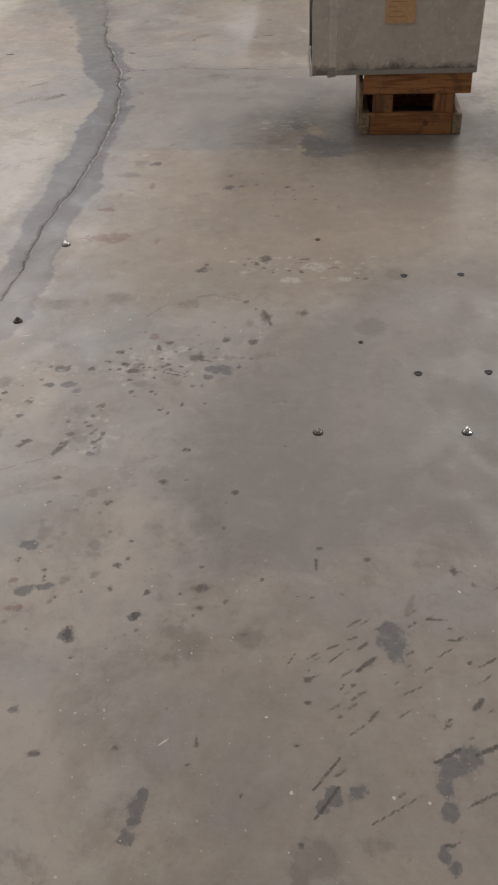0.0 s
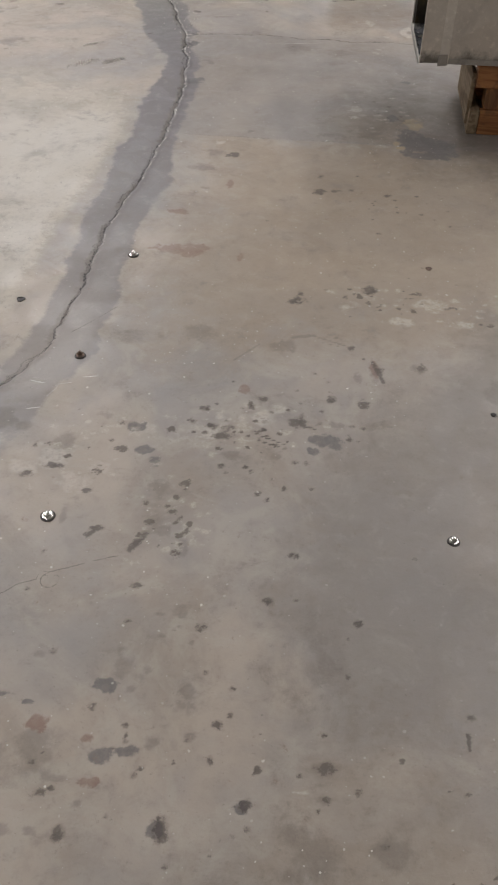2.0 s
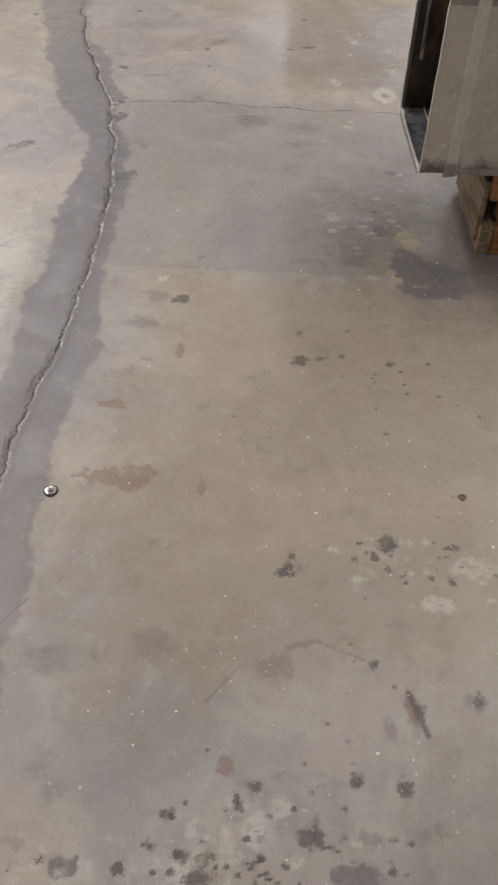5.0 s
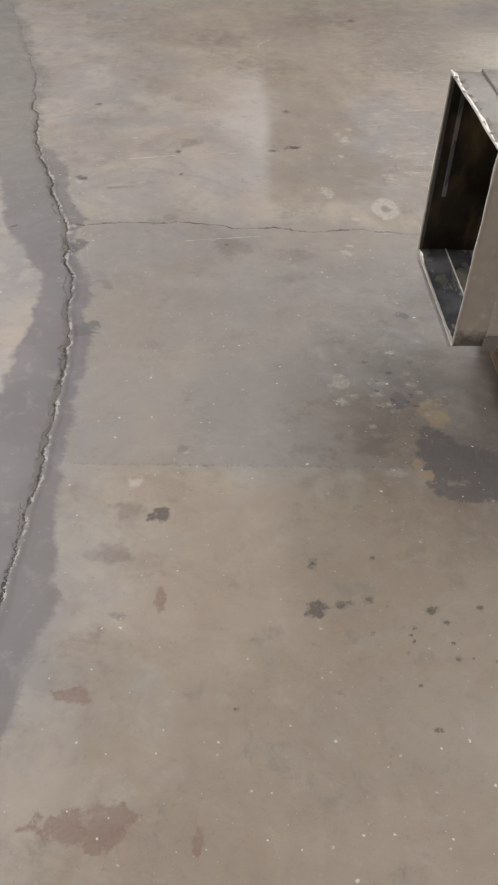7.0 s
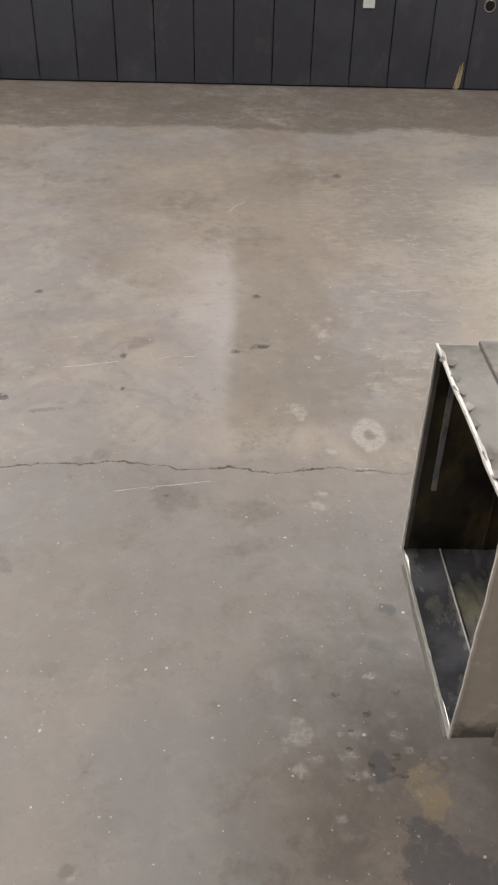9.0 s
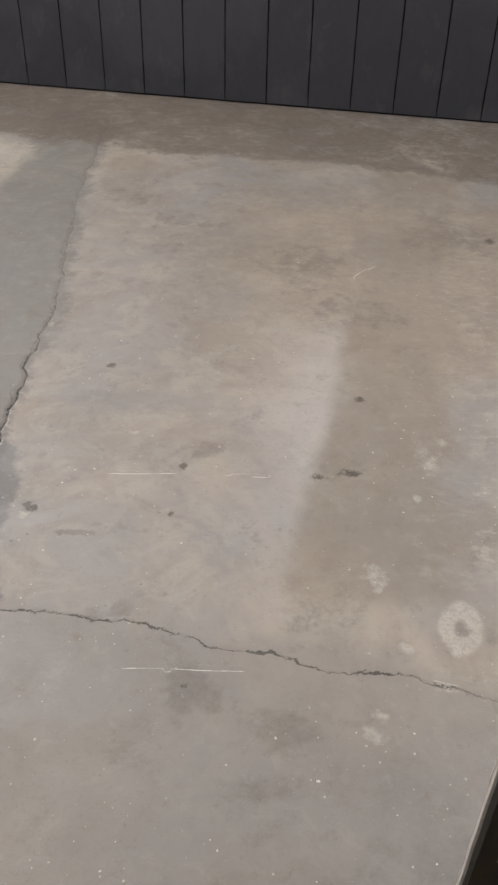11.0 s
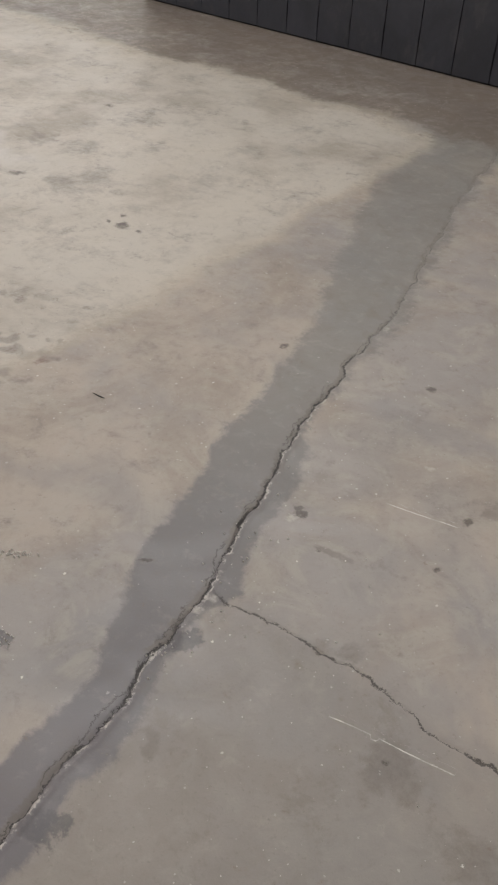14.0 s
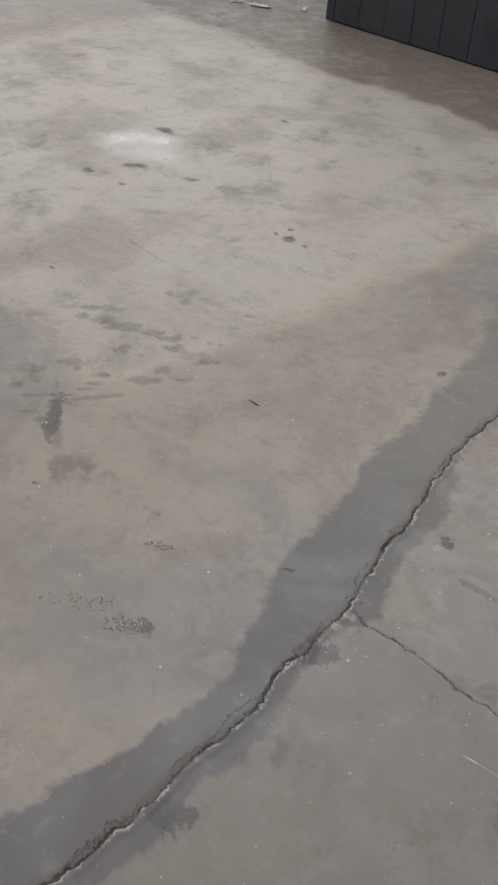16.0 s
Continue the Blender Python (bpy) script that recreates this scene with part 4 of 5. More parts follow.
stain_ring = (np.hypot(X + 0.63, Y - 1.597) - 0.02)
ringed = np.clip((0.012 - np.abs(stain_ring)) / 0.004, 0, 1)
hair_off, hair_runs = np.where(ringed > hair_runs, stain_ring, hair_off), np.maximum(hair_runs, ringed)
# small splashes round the old machine pad
for k in range(110):
    cx, cy, spread = random.choice(((-0.30, 2.1, 0.12), (-0.40, 1.3, 0.14), (0.1, 2.8, 0.14), (0.3, 1.1, 0.2), (0.0, 1.2, 0.16), (0.15, 3.4, 0.12), (-0.1, 2.2, 0.12)))
    r = random.uniform(0.003, 0.007)
    stain(grease, cx + random.gauss(0, spread), cy + random.gauss(0, spread), r * random.uniform(0.8, 1.5), r, 0, 400 + k, 0.4, random.uniform(0.5, 0.9))
# skid streaks before the pad
for k in range(36):
    cx, cy, l = random.gauss(0.42, 0.17), random.gauss(0.98, 0.15), random.uniform(0.004, 0.02)
    streak(grease, cx - l * 0.8, cy - l * 0.6, cx + l * 0.8, cy + l * 0.6, random.uniform(0.0035, 0.005), 0.6)
# crumbled surface: pale flakes and dark pits side by side
crumbs, flakes = np.zeros_like(X), np.zeros_like(X)
CRUMBLED = ((-0.30, 2.13, 0.07, 0.05), (-0.22, 2.16, 0.07, 0.05), (0.08, 2.80, 0.08, 0.04), (0.26, 2.77, 0.09, 0.04), (-0.36, 1.77, 0.02, 0.04), (-0.66, 2.02, 0.07, 0.06), (-0.42, 1.80, 0.04, 0.07), (0.12, 4.2, 0.06, 0.08))
for k in range(300):
    cx, cy, sx, sy = CRUMBLED[k % len(CRUMBLED)]
    px, py, r = random.gauss(cx, sx), random.gauss(cy, sy), random.uniform(0.003, 0.011)
    if k % 3:
        stain(flakes, px, py, r * random.uniform(0.9, 2.0), r, 0, 700 + k, 0.9, random.uniform(0.5, 0.95))
    else:
        stain(crumbs, px, py, r * random.uniform(0.8, 1.4), r, 0, 700 + k, 0.9, random.uniform(0.6, 1.0))
ring = np.hypot((X - 0.24) / 0.046, (Y - 5.285) / 0.078)
chalk = np.maximum(chalk, np.clip(1.6 - np.abs(ring - 0.65) / 0.45, 0, 1))
stain(dull, 0.24, 5.285, 0.018, 0.026, 0, 9, 0.5, 1.0)
stain(damp, -1.17, 4.68, 0.045, 0.022, 20, 31, 0.9, 0.8)
smear = np.zeros_like(X)
streak(smear, -0.72, 3.897, 0.16, 3.91, 0.008, 0.5)
glossy = np.maximum(0.2 * glare_strip, 0.85 * blob(-3.62, 6.45, 0.24, 0.12, 5, 0.9))
# colour mask of the painted glare: the strip and the western spot
painted_glare = np.maximum(glare_strip, 1.3 * blob(-3.62, 6.45, 0.26, 0.14, 5, 0.9))

FIELDS = {
    "zones_a": (tan_zone, pale_zone, wash_zone, pad_zone),
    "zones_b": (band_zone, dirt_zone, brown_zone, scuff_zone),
    "stains_a": (grease, damp, spots, chalk),
    "shade_and_stains": (duct_shade_zone, reach, glossy, smear),
    "extra": (band_depth, np.clip((Y - 4.6) / 1.5, 0, 1), crumbs, flakes),
    "lines": (du, dv, across_reach, vigour),
    "stains_and_glare": (dull, tan_chips, np.zeros_like(X), painted_glare),
    "fine": (scratch_off, scratch_runs, hair_off, hair_runs),
}
rows_n, cols_n = X.shape
index = np.arange(rows_n * cols_n).reshape(rows_n, cols_n)
quads = np.stack((index[:-1, :-1], index[:-1, 1:], index[1:, 1:], index[1:, :-1]), -1).reshape(-1, 4)
mesh = bpy.data.meshes.new("floor")
mesh.vertices.add(rows_n * cols_n)
mesh.vertices.foreach_set("co", np.stack((X, Y, Z), -1).astype(np.float32).ravel())
mesh.loops.add(quads.size)
mesh.loops.foreach_set("vertex_index", quads.astype(np.int32).ravel())
mesh.polygons.add(len(quads))
mesh.polygons.foreach_set("loop_start", np.arange(0, quads.size, 4, dtype=np.int32))
mesh.polygons.foreach_set("use_smooth", np.ones(len(quads), dtype=bool))
mesh.update(calc_edges=True)
for key, fields in FIELDS.items():
    layer = mesh.attributes.new(key, "FLOAT_COLOR", "POINT")
    layer.data.foreach_set("color", np.stack(fields, -1).astype(np.float32).ravel())
mesh.materials.append(FLOOR)
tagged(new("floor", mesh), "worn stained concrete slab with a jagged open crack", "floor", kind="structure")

# ---- hall around ----
def hall(name, *size, label):
    tagged(part(name, box(*size), LIMEWASH), label, "wall", kind="structure")


hall("wall_south", -16.2, 8.2, -8.2, -8.0, 0, CEILING, label="plain painted hall wall")
hall("wall_west", -16.2, -16.0, -8.0, 22.0, 0, CEILING, label="plain painted hall wall")
hall("wall_east", 8.0, 8.2, -8.0, 22.0, 0, CEILING, label="plain painted hall wall")
hall("wall_north", -16.2, 8.2, 22.0, 22.2, 0, CEILING, label="plain painted hall wall")
tagged(part("ceiling", box(-16.2, 8.2, -8.2, 22.2, CEILING, CEILING + 0.2), LIMEWASH), "plain painted hall ceiling", "ceiling", kind="structure")

# dark boarded partition, with a free end
WALL_Y, WALL_X0, WALL_X1, WALL_H, BOARD = 9.115, -5.04, 7.96, 2.7, 0.25
partition = tagged(part("wall_partition", box(WALL_X0 + 0.02, WALL_X1, WALL_Y + 0.016, WALL_Y + 0.16, 0, WALL_H - 0.01), BLACK), "charcoal painted boarded partition wall with narrow grooves", "wall", kind="structure")
tagged(part("wall_partition_return", box(WALL_X0 + 0.02, WALL_X0 + 0.16, WALL_Y + 0.164, 21.98, 0, WALL_H - 0.01), CHARCOAL), "charcoal painted side of the partition", "wall", kind="structure")

# ---- duct on its wooden skid ----
DX0, DX1, DY0, DY1, DZ0, DZ1 = 0.195, 0.945, 4.05, 4.50, 0.287, 0.772


def crossbroken(width, height, rise, seed):
    """A sheet with a faint pyramid pressed into it, in x and z, facing -y."""
    bm = bmesh.new()
    n = 24
    grid = {}
    for i in range(n + 1):
        for j in range(n + 1):
            u, v = i / n, j / n
            lift = rise * min(min(u, 1 - u), min(v, 1 - v)) * 2
            wave = 0.0025 * noise.noise(Vector((u * 3, v * 3, seed)))
            grid[i, j] = bm.verts.new((u * width, -lift - wave * (0 < i < n and 0 < j < n), v * height))
    for i in range(n):
        for j in range(n):
            bm.faces.new((grid[i, j], grid[i + 1, j], grid[i + 1, j + 1], grid[i, j + 1]))
    made = bmesh.ops.extrude_face_region(bm, geom=bm.faces[:])
    for v in made["geom"]:
        if isinstance(v, bmesh.types.BMVert):
            v.co.y += 0.002
    bmesh.ops.recalc_face_normals(bm, faces=bm.faces[:])
    return bm


def jagged_edge(length, height, seed):
    """A torn, bent lip of sheet along x, standing in z."""
    bm = bmesh.new()
    n = 40
    low, high = [], []
    for i in range(n + 1):
        u = i / n
        k = noise.noise(Vector((u * 5, seed, 0))) + 0.5 * noise.noise(Vector((u * 17, seed, 4)))
        low.append(bm.verts.new((u * length, 0, 0)))
        high.append(bm.verts.new((u * length, 0.004 * k, height * max(0.12, 0.4 + 0.7 * k))))
    for i in range(n):
        bm.faces.new((low[i], low[i + 1], high[i + 1], high[i]))
    made = bmesh.ops.extrude_face_region(bm, geom=bm.faces[:])
    for v in made["geom"]:
        if isinstance(v, bmesh.types.BMVert):
            v.co.y += 0.0022
    bmesh.ops.recalc_face_normals(bm, faces=bm.faces[:])
    return bm


def build_duct():
    duct = thing("duct_section", ((DX0 + DX1) / 2, (DY0 + DY1) / 2, DZ0), "dented galvanised sheet metal duct section, open ended, on wooden skid", "duct")
    back = duct.matrix_world.inverted()
    w, h, d = DX1 - DX0, DZ1 - DZ0, DY1 - DY0

    def piece(name, bm, material, label="", parent=duct, m=Matrix()):
        bm.transform(m)
        for v in bm.verts:
            v.co.x += (0.014 - 0.04 * (v.co.y - DY0)) * max(0, 1 - (v.co.x - DX0) / w)
        for v in bm.verts:
            if v.co.z < DZ0 + 0.02:
                v.co.z -= 0.010 * max(0, 1 - (v.co.x - DX0) / 0.25) * max(0, 1 - abs(v.co.y - DY0) / d)
        bm.transform(back)
        return part(name, bm, material, parent, label)

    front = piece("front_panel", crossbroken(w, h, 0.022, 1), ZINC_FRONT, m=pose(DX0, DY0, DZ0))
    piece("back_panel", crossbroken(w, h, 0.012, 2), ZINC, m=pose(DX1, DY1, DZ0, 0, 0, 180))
    piece("top_panel", worn(box(DX0, DX1, DY0 + 0.002, DY1 - 0.002, DZ1 - 0.002, DZ1), 0.002, 4, 3), ZINC_TOP, "dull top sheet, toned darker against the light from above")
    piece("bottom_panel", box(DX0, DX1, DY0 + 0.002, DY1 - 0.002, DZ0, DZ0 + 0.002), ZINC_FLOOR, "scuffed dark bottom sheet smeared with sealant")
    piece("end_panel", box(DX1 - 0.002, DX1, DY0 + 0.003, DY1 - 0.003, DZ0 + 0.003, DZ1 - 0.003), ZINC)
    # dark lining sheets, seen through the open end; the dark is in their colour
    piece("lining", box(DX0 + 0.012, DX1 - 0.01, DY1 - 0.008, DY1 - 0.004, DZ0 + 0.004, DZ1 - 0.006), ZINC_INSIDE, "dark brown inner lining with ochre smears")
    piece("lining", box(DX0 + 0.012, DX1 - 0.01, DY0 + 0.004, DY0 + 0.008, DZ0 + 0.004, DZ1 - 0.006), ZINC_INSIDE, "dark brown inner lining with ochre smears")
    piece("lining", box(DX0 + 0.012, DX1 - 0.01, DY0 + 0.01, DY1 - 0.01, DZ1 - 0.010, DZ1 - 0.006), ZINC_INSIDE, "dark brown inner lining with ochre smears")
    piece("inner_seam", box(DX0 + 0.076, DX0 + 0.079, DY0 + 0.009, DY1 - 0.009, DZ0 + 0.002, DZ0 + 0.007, 0.001), ZINC_EDGE)
    piece("inner_seam", box(DX0 + 0.16, DX0 + 0.166, DY1 - 0.016, DY1 - 0.009, DZ0 + 0.012, DZ1 - 0.012, 0.002), ZINC_INSIDE)
    # slip joint round the collar, proud of the sheets
    x0, x1 = DX0 + 0.075, DX0 + 0.112
    # toned like the sheets against the lamps: front length light, top length dark
    for bm, sheet in (
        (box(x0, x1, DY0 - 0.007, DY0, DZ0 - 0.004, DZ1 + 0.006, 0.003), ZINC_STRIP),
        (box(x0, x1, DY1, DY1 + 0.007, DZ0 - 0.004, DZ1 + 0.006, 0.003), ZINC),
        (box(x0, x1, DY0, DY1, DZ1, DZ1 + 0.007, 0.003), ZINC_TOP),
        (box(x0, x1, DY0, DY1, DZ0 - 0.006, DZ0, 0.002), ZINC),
    ):
        piece("slip_joint", worn(bm, 0.0015, 12, 7), sheet, "raised flat joining strip")
    piece("cleat_tab", worn(box(x0 - 0.006, x1 - 0.004, DY0 - 0.013, DY0 - 0.007, DZ0 - 0.008, DZ0 + 0.03, 0.003), 0.004, 20, 9), ZINC)
    piece("corner_seam", box(DX0, DX1, DY0 - 0.004, DY0, DZ1 - 0.016, DZ1 + 0.004, 0.002), ZINC)
    piece("corner_seam", box(DX0 + 0.11, DX1, DY0 - 0.005, DY0, DZ0 - 0.003, DZ0 + 0.018, 0.002), ZINC)
    # torn lips of the open end
    turn = pose(0, 0, 0, 0, -90, 0)
    piece("torn_lip", jagged_edge(d, 0.010, 2), ZINC_EDGE, "bright torn sheet edge", m=pose(DX0, DY0, DZ1) @ pose(0, 0, 0, 0, 0, 90) @ pose(0, 0, 0, 60, 0, 0))
    piece("torn_lip", jagged_edge(d, 0.008, 5), ZINC_EDGE, "bright torn sheet edge", m=pose(DX0, DY0, DZ0) @ pose(0, 0, 0, 0, 0, 90) @ pose(0, 0, 0, 80, 0, 0))
    piece("torn_lip", jagged_edge(h, 0.004, 8), ZINC_EDGE, "bright torn sheet edge", m=pose(DX0, DY0, DZ0) @ turn)
    piece("torn_lip", jagged_edge(h, 0.004, 11), ZINC_EDGE, "bright torn sheet edge", m=pose(DX0, DY1 - 0.002, DZ0) @ turn)
    for bm in (box(DX0 - 0.002, DX0 + 0.003, DY0, DY1, DZ0 - 0.001, DZ0 + 0.004), box(DX0 - 0.002, DX0 + 0.002, DY0 - 0.003, DY0 + 0.002, DZ0, DZ1), box(DX0 - 0.002, DX0 + 0.003, DY0, DY1, DZ1 - 0.003, DZ1 + 0.003), box(DX0 - 0.002, DX0 + 0.002, DY1 - 0.012, DY1 - 0.003, DZ0, DZ1)):
        bmesh.ops.subdivide_edges(bm, edges=[e for e in bm.edges if e.calc_length() > 0.1], cuts=14)
        piece("edge_bead", worn(bm, 0.0018, 14, 13), ZINC_EDGE, "bright bent sheet edge")
    bm = box(DX0 - 0.009, DX0 + 0.002, DY0 + 0.004, DY1 - 0.05, DZ0 - 0.0032, DZ0 - 0.0014)
    bmesh.ops.subdivide_edges(bm, edges=[e for e in bm.edges if e.calc_length() > 0.1], cuts=18)
    piece("flange", worn(bm, 0.002, 17, 31), ZINC, "dull bent sheet flange")
    for k in range(9):
        y = DY0 + 0.05 + 0.042 * k
        flap = box(-0.003, 0.004 + 0.003 * (k % 3), -0.016, 0.014 - 0.012 * (k % 2), 0, 0.0008)
        bmesh.ops.subdivide_edges(flap, edges=flap.edges[:], cuts=2, use_grid_fill=True)
        piece("foil_flap", worn(flap, 0.004, 45, 20 + k), ZINC if k % 2 else ZINC_TOP, "loose torn foil tape", m=pose(DX0 + 0.003, y, DZ1 + 0.003, 0, -12 * (k % 3), 7 * k - 15))
    piece("sealant_strip", worn(box(DX0 + 0.034, DX0 + 0.045, DY1 - 0.012, DY1 - 0.0095, DZ0 + 0.16, DZ1 - 0.03, 0.001), 0.004, 14, 5), ZINC_FLOOR, "pale smeared strip inside")
    tag = piece("paper_tag", box(0.512, 0.645, DY0 - 0.0245, DY0 - 0.0235, 0.500, 0.610), CARD, "tan paper tag with faded writing")
    for k in range(4):
        part("writing", worn(box(-0.043 + 0.01 * (k % 2), 0.035 - 0.02 * (k % 3), 0, 0.0006, -0.03 + 0.02 * k, -0.025 + 0.02 * k), 0.001, 30, k), INK, tag).matrix_local = back @ pose(0.578, DY0 - 0.0255, 0.555)
    return duct


build_duct()
tagged(part("foam_board", worn(box(DX0 + 0.120, DX1 - 0.004, DY0 + 0.012, DY1 - 0.01, DZ1 + 0.0025, DZ1 + 0.022, 0.004), 0.002, 5, 2), WHITE_FOAM), "clean white board lying on the sheet metal duct", "board")


def build_skid():
    skid = thing("wooden_skid", (0.69, 4.28, 0), "small rough pine skid of stacked boards and blocks under the duct", "pallet")
    back = skid.matrix_world.inverted()

    def stick(name, material, seed, *size, turn=0.0):
        bm = worn(box(*size, 0.004), 0.003, 9, seed)
        bm.transform(back)
        bm.transform(Matrix.Rotation(radians(turn), 4, "Z"))
        part(name, bm, material, skid)

    stick("top_board", PINE_X, 1, 0.445, 0.932, 4.062, 4.10, 0.188, 0.284)
    stick("top_board", PINE_X, 2, 0.445, 0.932, 4.43, 4.468, 0.188, 0.284)
    for k, x in enumerate((0.492, 0.775)):
        stick("block", PINE_Z, 3 + k, x, x + 0.092, 4.07, 4.158, 0.100, 0.188)
        stick("block", PINE_Z, 5 + k, x, x + 0.092, 4.38, 4.468, 0.100, 0.188)
    stick("bottom_board", PINE_X, 7, 0.482, 0.862, 4.058, 4.096, 0.002, 0.100)
    stick("bottom_board", PINE_X, 8, 0.482, 0.862, 4.43, 4.468, 0.002, 0.100)
    stick("runner", PINE_Y, 9, 0.440, 0.480, 4.058, 4.47, 0.002, 0.098)
    stick("runner", PINE_Y, 10, 0.864, 0.908, 4.058, 4.47, 0.002, 0.098)
    stick("side_plank", PINE_Y, 11, 0.428, 0.4455, 4.09, 4.48, 0.03, 0.236)


build_skid()


# ---- fittings in and on the floor ----
def lathe(profile, segments=20, wobble=0.0):
    """A turned shape from (radius, height) steps."""
    bm = bmesh.new()
    rings = []
    for r, z in profile:
        rings.append([bm.verts.new((r * math.cos(a) * (1 + wobble * math.sin(3 * a)), r * math.sin(a), z)) for a in (2 * math.pi * k / segments for k in range(segments))])
    for lo, hi in zip(rings, rings[1:]):
        for k in range(segments):
            bm.faces.new((lo[k], lo[(k + 1) % segments], hi[(k + 1) % segments], hi[k]))
    bm.faces.new(rings[-1])
    bm.faces.new(list(reversed(rings[0])))
    bmesh.ops.recalc_face_normals(bm, faces=bm.faces[:])
    return bm


def hexagon(r, z0, z1):
    return lathe(((r, z0), (r, z1 - 0.001), (r * 0.9, z1)), 6)


def floor_bolt(x, y, label, washer=STEEL, head=STEEL, tilt=0.0, r=0.014):
    ob = thing("anchor_bolt", (x, y, 0.0005), label, "bolt", "anchor bolts in the floor", 20 * x + 90 * y)
    part("socket_ring", lathe(((r * 1.5, -0.001), (r * 1.45, 0.0016), (r * 1.2, 0.002)), 20, 0.06), DEEP_GREY, ob, "dark ring round the bolt")
    part("washer", lathe(((r * 1.12, 0.002), (r * 1.12, 0.0036), (r * 0.6, 0.004))), washer, ob)
    bm = hexagon(r * 0.72, 0.004, 0.011)
    bm.transform(pose(0, 0, 0, tilt, 0, 0))
    part("nut", bm, head, ob)
    part("stud", lathe(((r * 0.36, 0.010), (r * 0.36, 0.015), (r * 0.28, 0.016)), 12), head, ob)


floor_bolt(-0.724, 2.939, "shiny steel anchor bolt with washer, set flush in concrete", r=0.012)
floor_bolt(-0.762, 2.385, "reddish rusty anchor stub in the concrete floor", RUSTY, RUSTY, 14, 0.011)
floor_bolt(0.25, 1.812, "worn steel anchor nut standing on grey concrete", STEEL, STEEL, 6, 0.010)
floor_bolt(0.66, 1.822, "bright steel anchor bolt in grey concrete", r=0.010)
floor_bolt(-0.684, 1.777, "bright steel anchor bolt in a dark ring", r=0.012)


# thin discs on the slab; the dark ones paint the shade inside open holes
def plug(x, y, r, label, material=DEEP_GREY):
    tagged(part("anchor_disc", lathe(((r, -0.001), (r * 0.95, 0.002), (r * 0.55, 0.0024), (r * 0.5, 0.0012)), 18, 0.2), material), label, "floor plug", "old anchor holes in the floor").matrix_world = pose(x, y, 0.0006)


for x, y in ((0.55, 2.70), (0.75, 2.71), (0.55, 2.10), (0.76, 2.11)):
    plug(x, y, 0.012, "anchor hole in the concrete floor, drawn as a dark disc")
plug(-1.013, 2.639, 0.013, "dark anchor hole in a greasy patch")
plug(0.243, 2.98, 0.010, "small rusty brown plug in tan concrete", RUSTY)
plug(0.383, 2.269, 0.007, "tiny dark plug in grey concrete")


def pebbles(name, label, count, spots, seed):
    """Loose grit: many small stones as one sheet of stuff."""
    rng = random.Random(seed)
    bm = bmesh.new()
    for _ in range(count):
        cx, cy, sx, sy, turn = rng.choice(spots)
        a, b = rng.gauss(0, sx), rng.gauss(0, sy)
        x, y = cx + a * math.cos(turn) - b * math.sin(turn), cy + a * math.sin(turn) + b * math.cos(turn)
        r = rng.uniform(0.0012, 0.0032)
        bmesh.ops.create_icosphere(bm, subdivisions=1, radius=r, matrix=pose(x, y, r * 0.5 + 0.0006, rng.uniform(0, 90), rng.uniform(0, 90), 0) @ Matrix.Diagonal((1.3, 1, 0.7, 1)))
    tagged(part(name, bm, STONE), label, "grit", kind="stuff")


pebbles("floor_grit", "loose grey grit lying in a shallow patch of concrete", 260, ((-1.17, 4.67, 0.022, 0.010, 0.9), (-1.19, 4.66, 0.03, 0.011, 0.9), (-1.30, 4.63, 0.05, 0.014, 0.7), (-1.33, 4.88, 0.03, 0.006, 0.7)), 4)
pebbles("crack_crumbs", "crumbs of broken concrete along the crack", 60, ((-0.85, 4.95, 0.03, 0.10, 0), (-0.93, 5.3, 0.05, 0.12, 0.3), (-0.6, 5.3, 0.2, 0.3, 0), (-1.0, 5.8, 0.1, 0.3, 0)), 6)


def twig(x, y, turn, length):
    bm = lathe(((0.0006, 0), (0.0016, length * 0.3), (0.0012, length * 0.8), (0.0004, length)), 8)
    bm.transform(pose(x, y, 0.0035, 90, 0, turn))
    tagged(part("wood_splinter", worn(bm, 0.002, 40, 3), DEEP_GREY), "thin dark wood splinter lying on the concrete floor", "debris")


twig(-1.63, 5.46, -85, 0.05)


def scrap(x, y, turn, size):
    """A crumpled bit of white film."""
    bm = bmesh.new()
    bmesh.ops.create_grid(bm, x_segments=8, y_segments=6, size=size)
    for v in bm.verts:
        v.co.z = 0.004 + abs(noise.noise(v.co * 30 + Vector((turn, 0, 0)))) * size * 0.5
        v.co += Vector((noise.noise(v.co * 14), noise.noise(v.co * 14 + Vector((9, 0, 0))), 0)) * size * 0.5
    made = bmesh.ops.extrude_face_region(bm, geom=bm.faces[:])
    for v in made["geom"]:
        if isinstance(v, bmesh.types.BMVert):
            v.co.z += 0.001
    bmesh.ops.recalc_face_normals(bm, faces=bm.faces[:])
    bm.transform(Matrix.Diagonal((1.6, 0.7, 1, 1)))
    ob = tagged(part("film_scrap", bm, WHITE_FOAM), "crumpled scrap of white film on the concrete floor", "litter", "white scraps near the wall end")
    ob.matrix_world = pose(x, y, 0, 0, 0, turn)


scrap(-5.60, 8.95, 20, 0.05)
scrap(-5.80, 8.88, 70, 0.03)
scrap(-5.36, 9.2, 130, 0.035)

# splintered bit of board at the foot of the partition
splinter = bmesh.new()
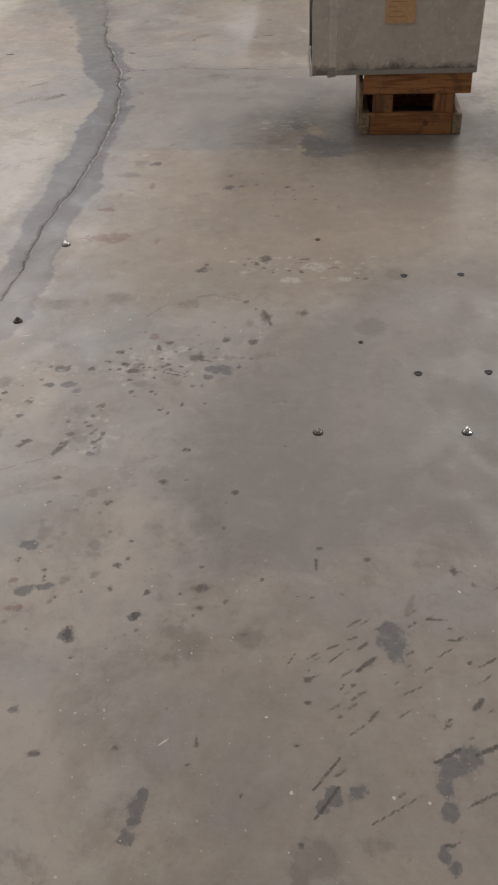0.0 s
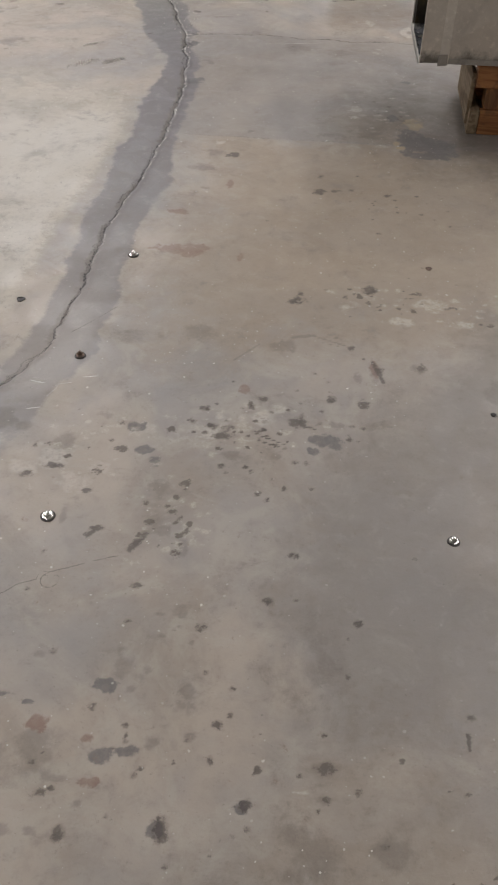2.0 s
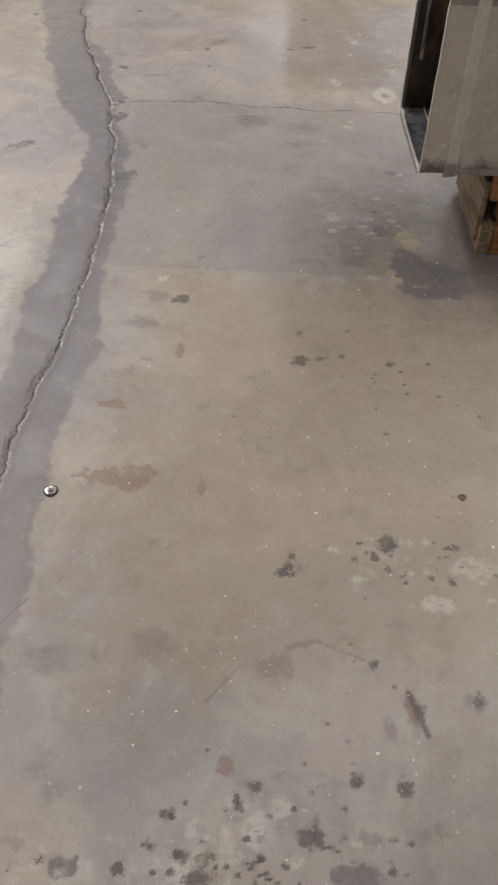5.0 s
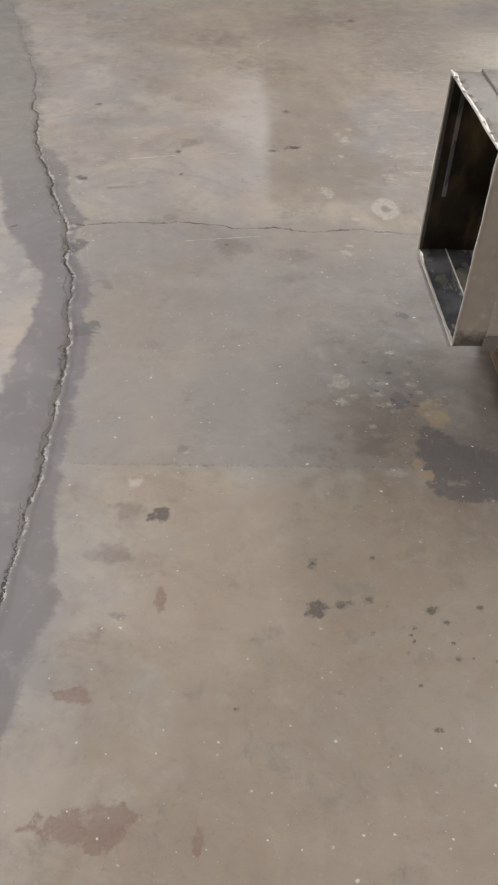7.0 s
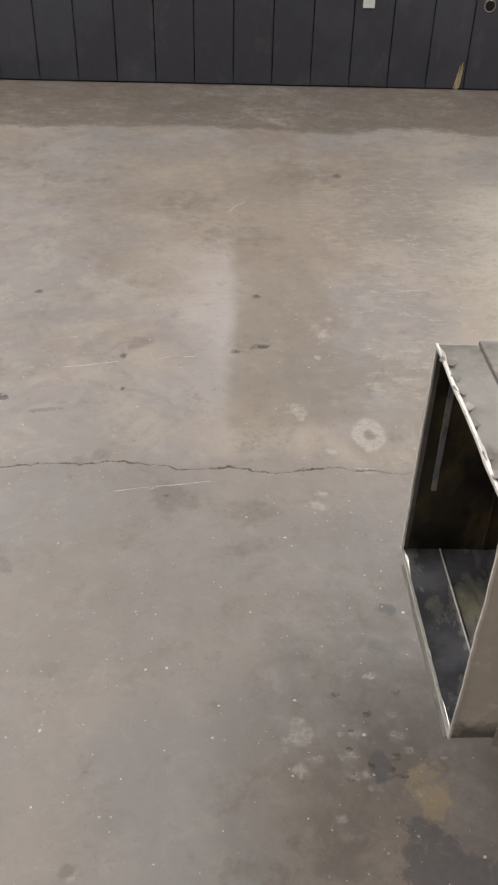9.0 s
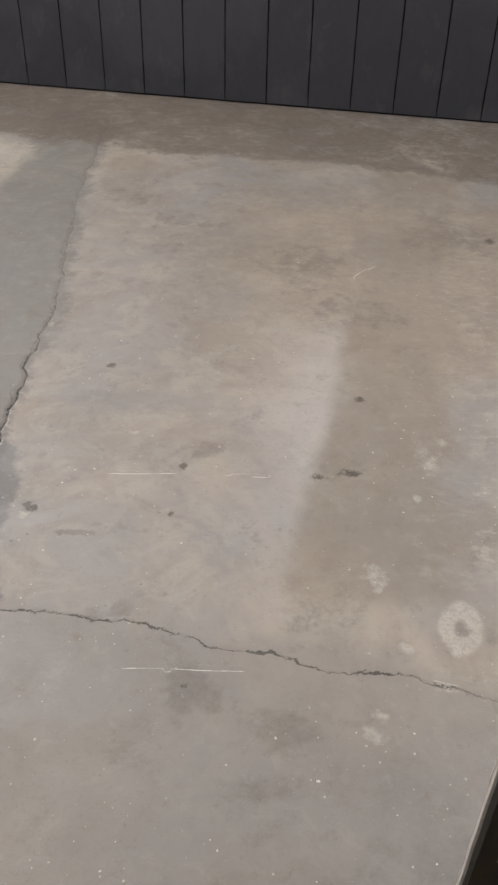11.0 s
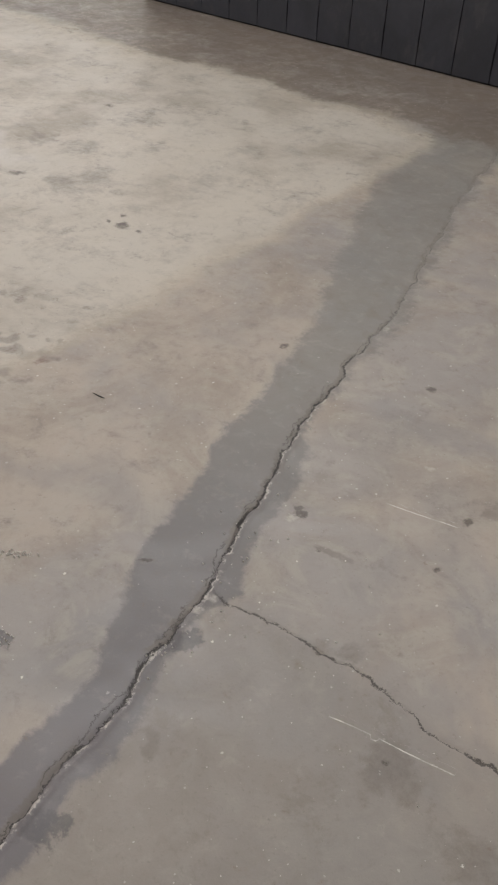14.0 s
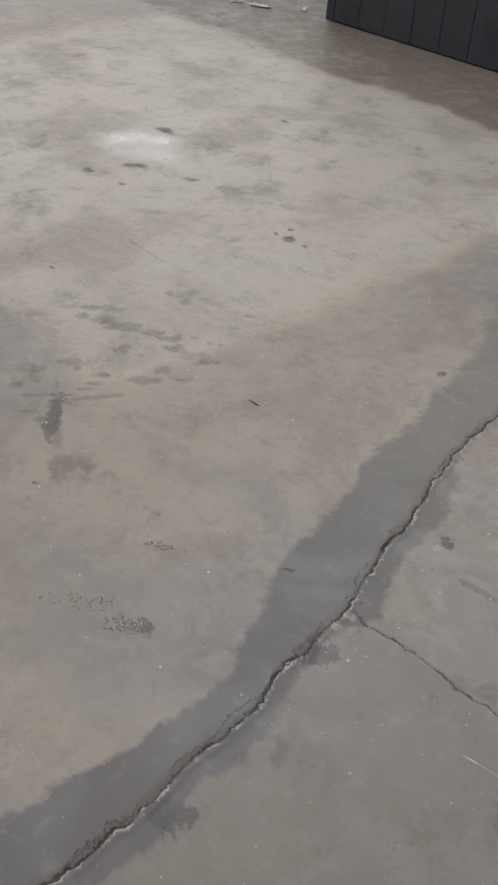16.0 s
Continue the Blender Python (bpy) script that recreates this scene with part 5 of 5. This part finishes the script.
for k in range(9):
    x, foot, top = 1.225 + 0.004 * k, 0.001 + 0.05 * (k * 0.618 % 1), 0.06 + 0.12 * (k * 0.382 % 1)
    sliver = box(x, x + 0.004 + 0.003 * (k % 2), WALL_Y - 0.006 - 0.004 * (k % 3), WALL_Y - 0.001, foot if k % 3 else 0.001, top)
    bmesh.ops.subdivide_edges(sliver, edges=[e for e in sliver.edges if e.calc_length() > 0.03], cuts=7)
    for v in sliver.verts:
        v.co.x += (x + 0.003 - v.co.x) * 0.8 * max(0, (v.co.z - foot) / (top - foot)) ** 2 + 0.10 * (v.co.z - 0.06) + 0.004 * noise.noise(Vector((k, 0, v.co.z * 60)))
    held = bpy.data.meshes.new("sliver")
    sliver.to_mesh(held)
    sliver.free()
    splinter.from_mesh(held)
tagged(part("broken_lath", splinter, RAW_WOOD), "splintered pale raw wood at the foot of the partition", "debris")

# fittings on the partition: a blank cover plate and an open round outlet
plate = box(0.585, 0.657, WALL_Y - 0.008, WALL_Y - 0.001, 0.475, 0.592, 0.0025)
outlet_cover = tagged(part("outlet_cover", plate, WHITE_FOAM), "white plastic outlet cover plate on the charcoal partition", "cover plate")
part("screw", lathe(((0.003, 0), (0.0028, 0.001), (0.001, 0.0014)), 12), STEEL, outlet_cover).matrix_local = pose(0.621, WALL_Y - 0.008, 0.5335, 90, 0, 0)
outlet_box = thing("outlet_box", (1.371, WALL_Y - 0.001, 0.503), "open round metal outlet box in the charcoal partition", "outlet box")
part("rim", lathe(((0.037, 0), (0.037, 0.006), (0.034, 0.008), (0.031, 0.007), (0.030, 0.0012)), 28), STEEL, outlet_box, "bright metal rim").matrix_local = pose(0, 0, 0, 90, 0, 0)
part("opening", lathe(((0.0295, 0.002), (0.0295, 0.0034), (0.028, 0.004)), 24), BLACK, outlet_box, "dark opening").matrix_local = pose(0, 0, 0, 90, 0, 0)

# boards of the partition
tagged(part("corner_trim", box(WALL_X0, WALL_X0 + 0.07, WALL_Y - 0.004, WALL_Y + 0.014, 0.004, WALL_H, 0.003), CHARCOAL), "charcoal painted corner board", "trim", kind="structure")
bm = box(0.0036, BOARD - 0.0036, 0, 0.014, 0.010, WALL_H, 0.002)
bmesh.ops.subdivide_edges(bm, edges=[e for e in bm.edges if e.calc_length() > 1], cuts=200)
for v in bm.verts:
    v.co.x += 0.0026 * noise.noise(Vector((v.co.x * 9, 3, v.co.z * 22))) + 0.0034 * noise.noise(Vector((v.co.x * 9, 7, v.co.z * 75)))
first = part("board", bm, CHARCOAL, partition)
count = int((WALL_X1 - WALL_X0) / BOARD)
PHASE = 0.036 - 20 * BOARD
for k in range(count):
    ob = first if k == 0 else new("board", first.data)
    ob.parent = partition
    ob.matrix_local = pose(PHASE + k * BOARD, WALL_Y + 0.001 * math.sin(k * 2.4), 0)
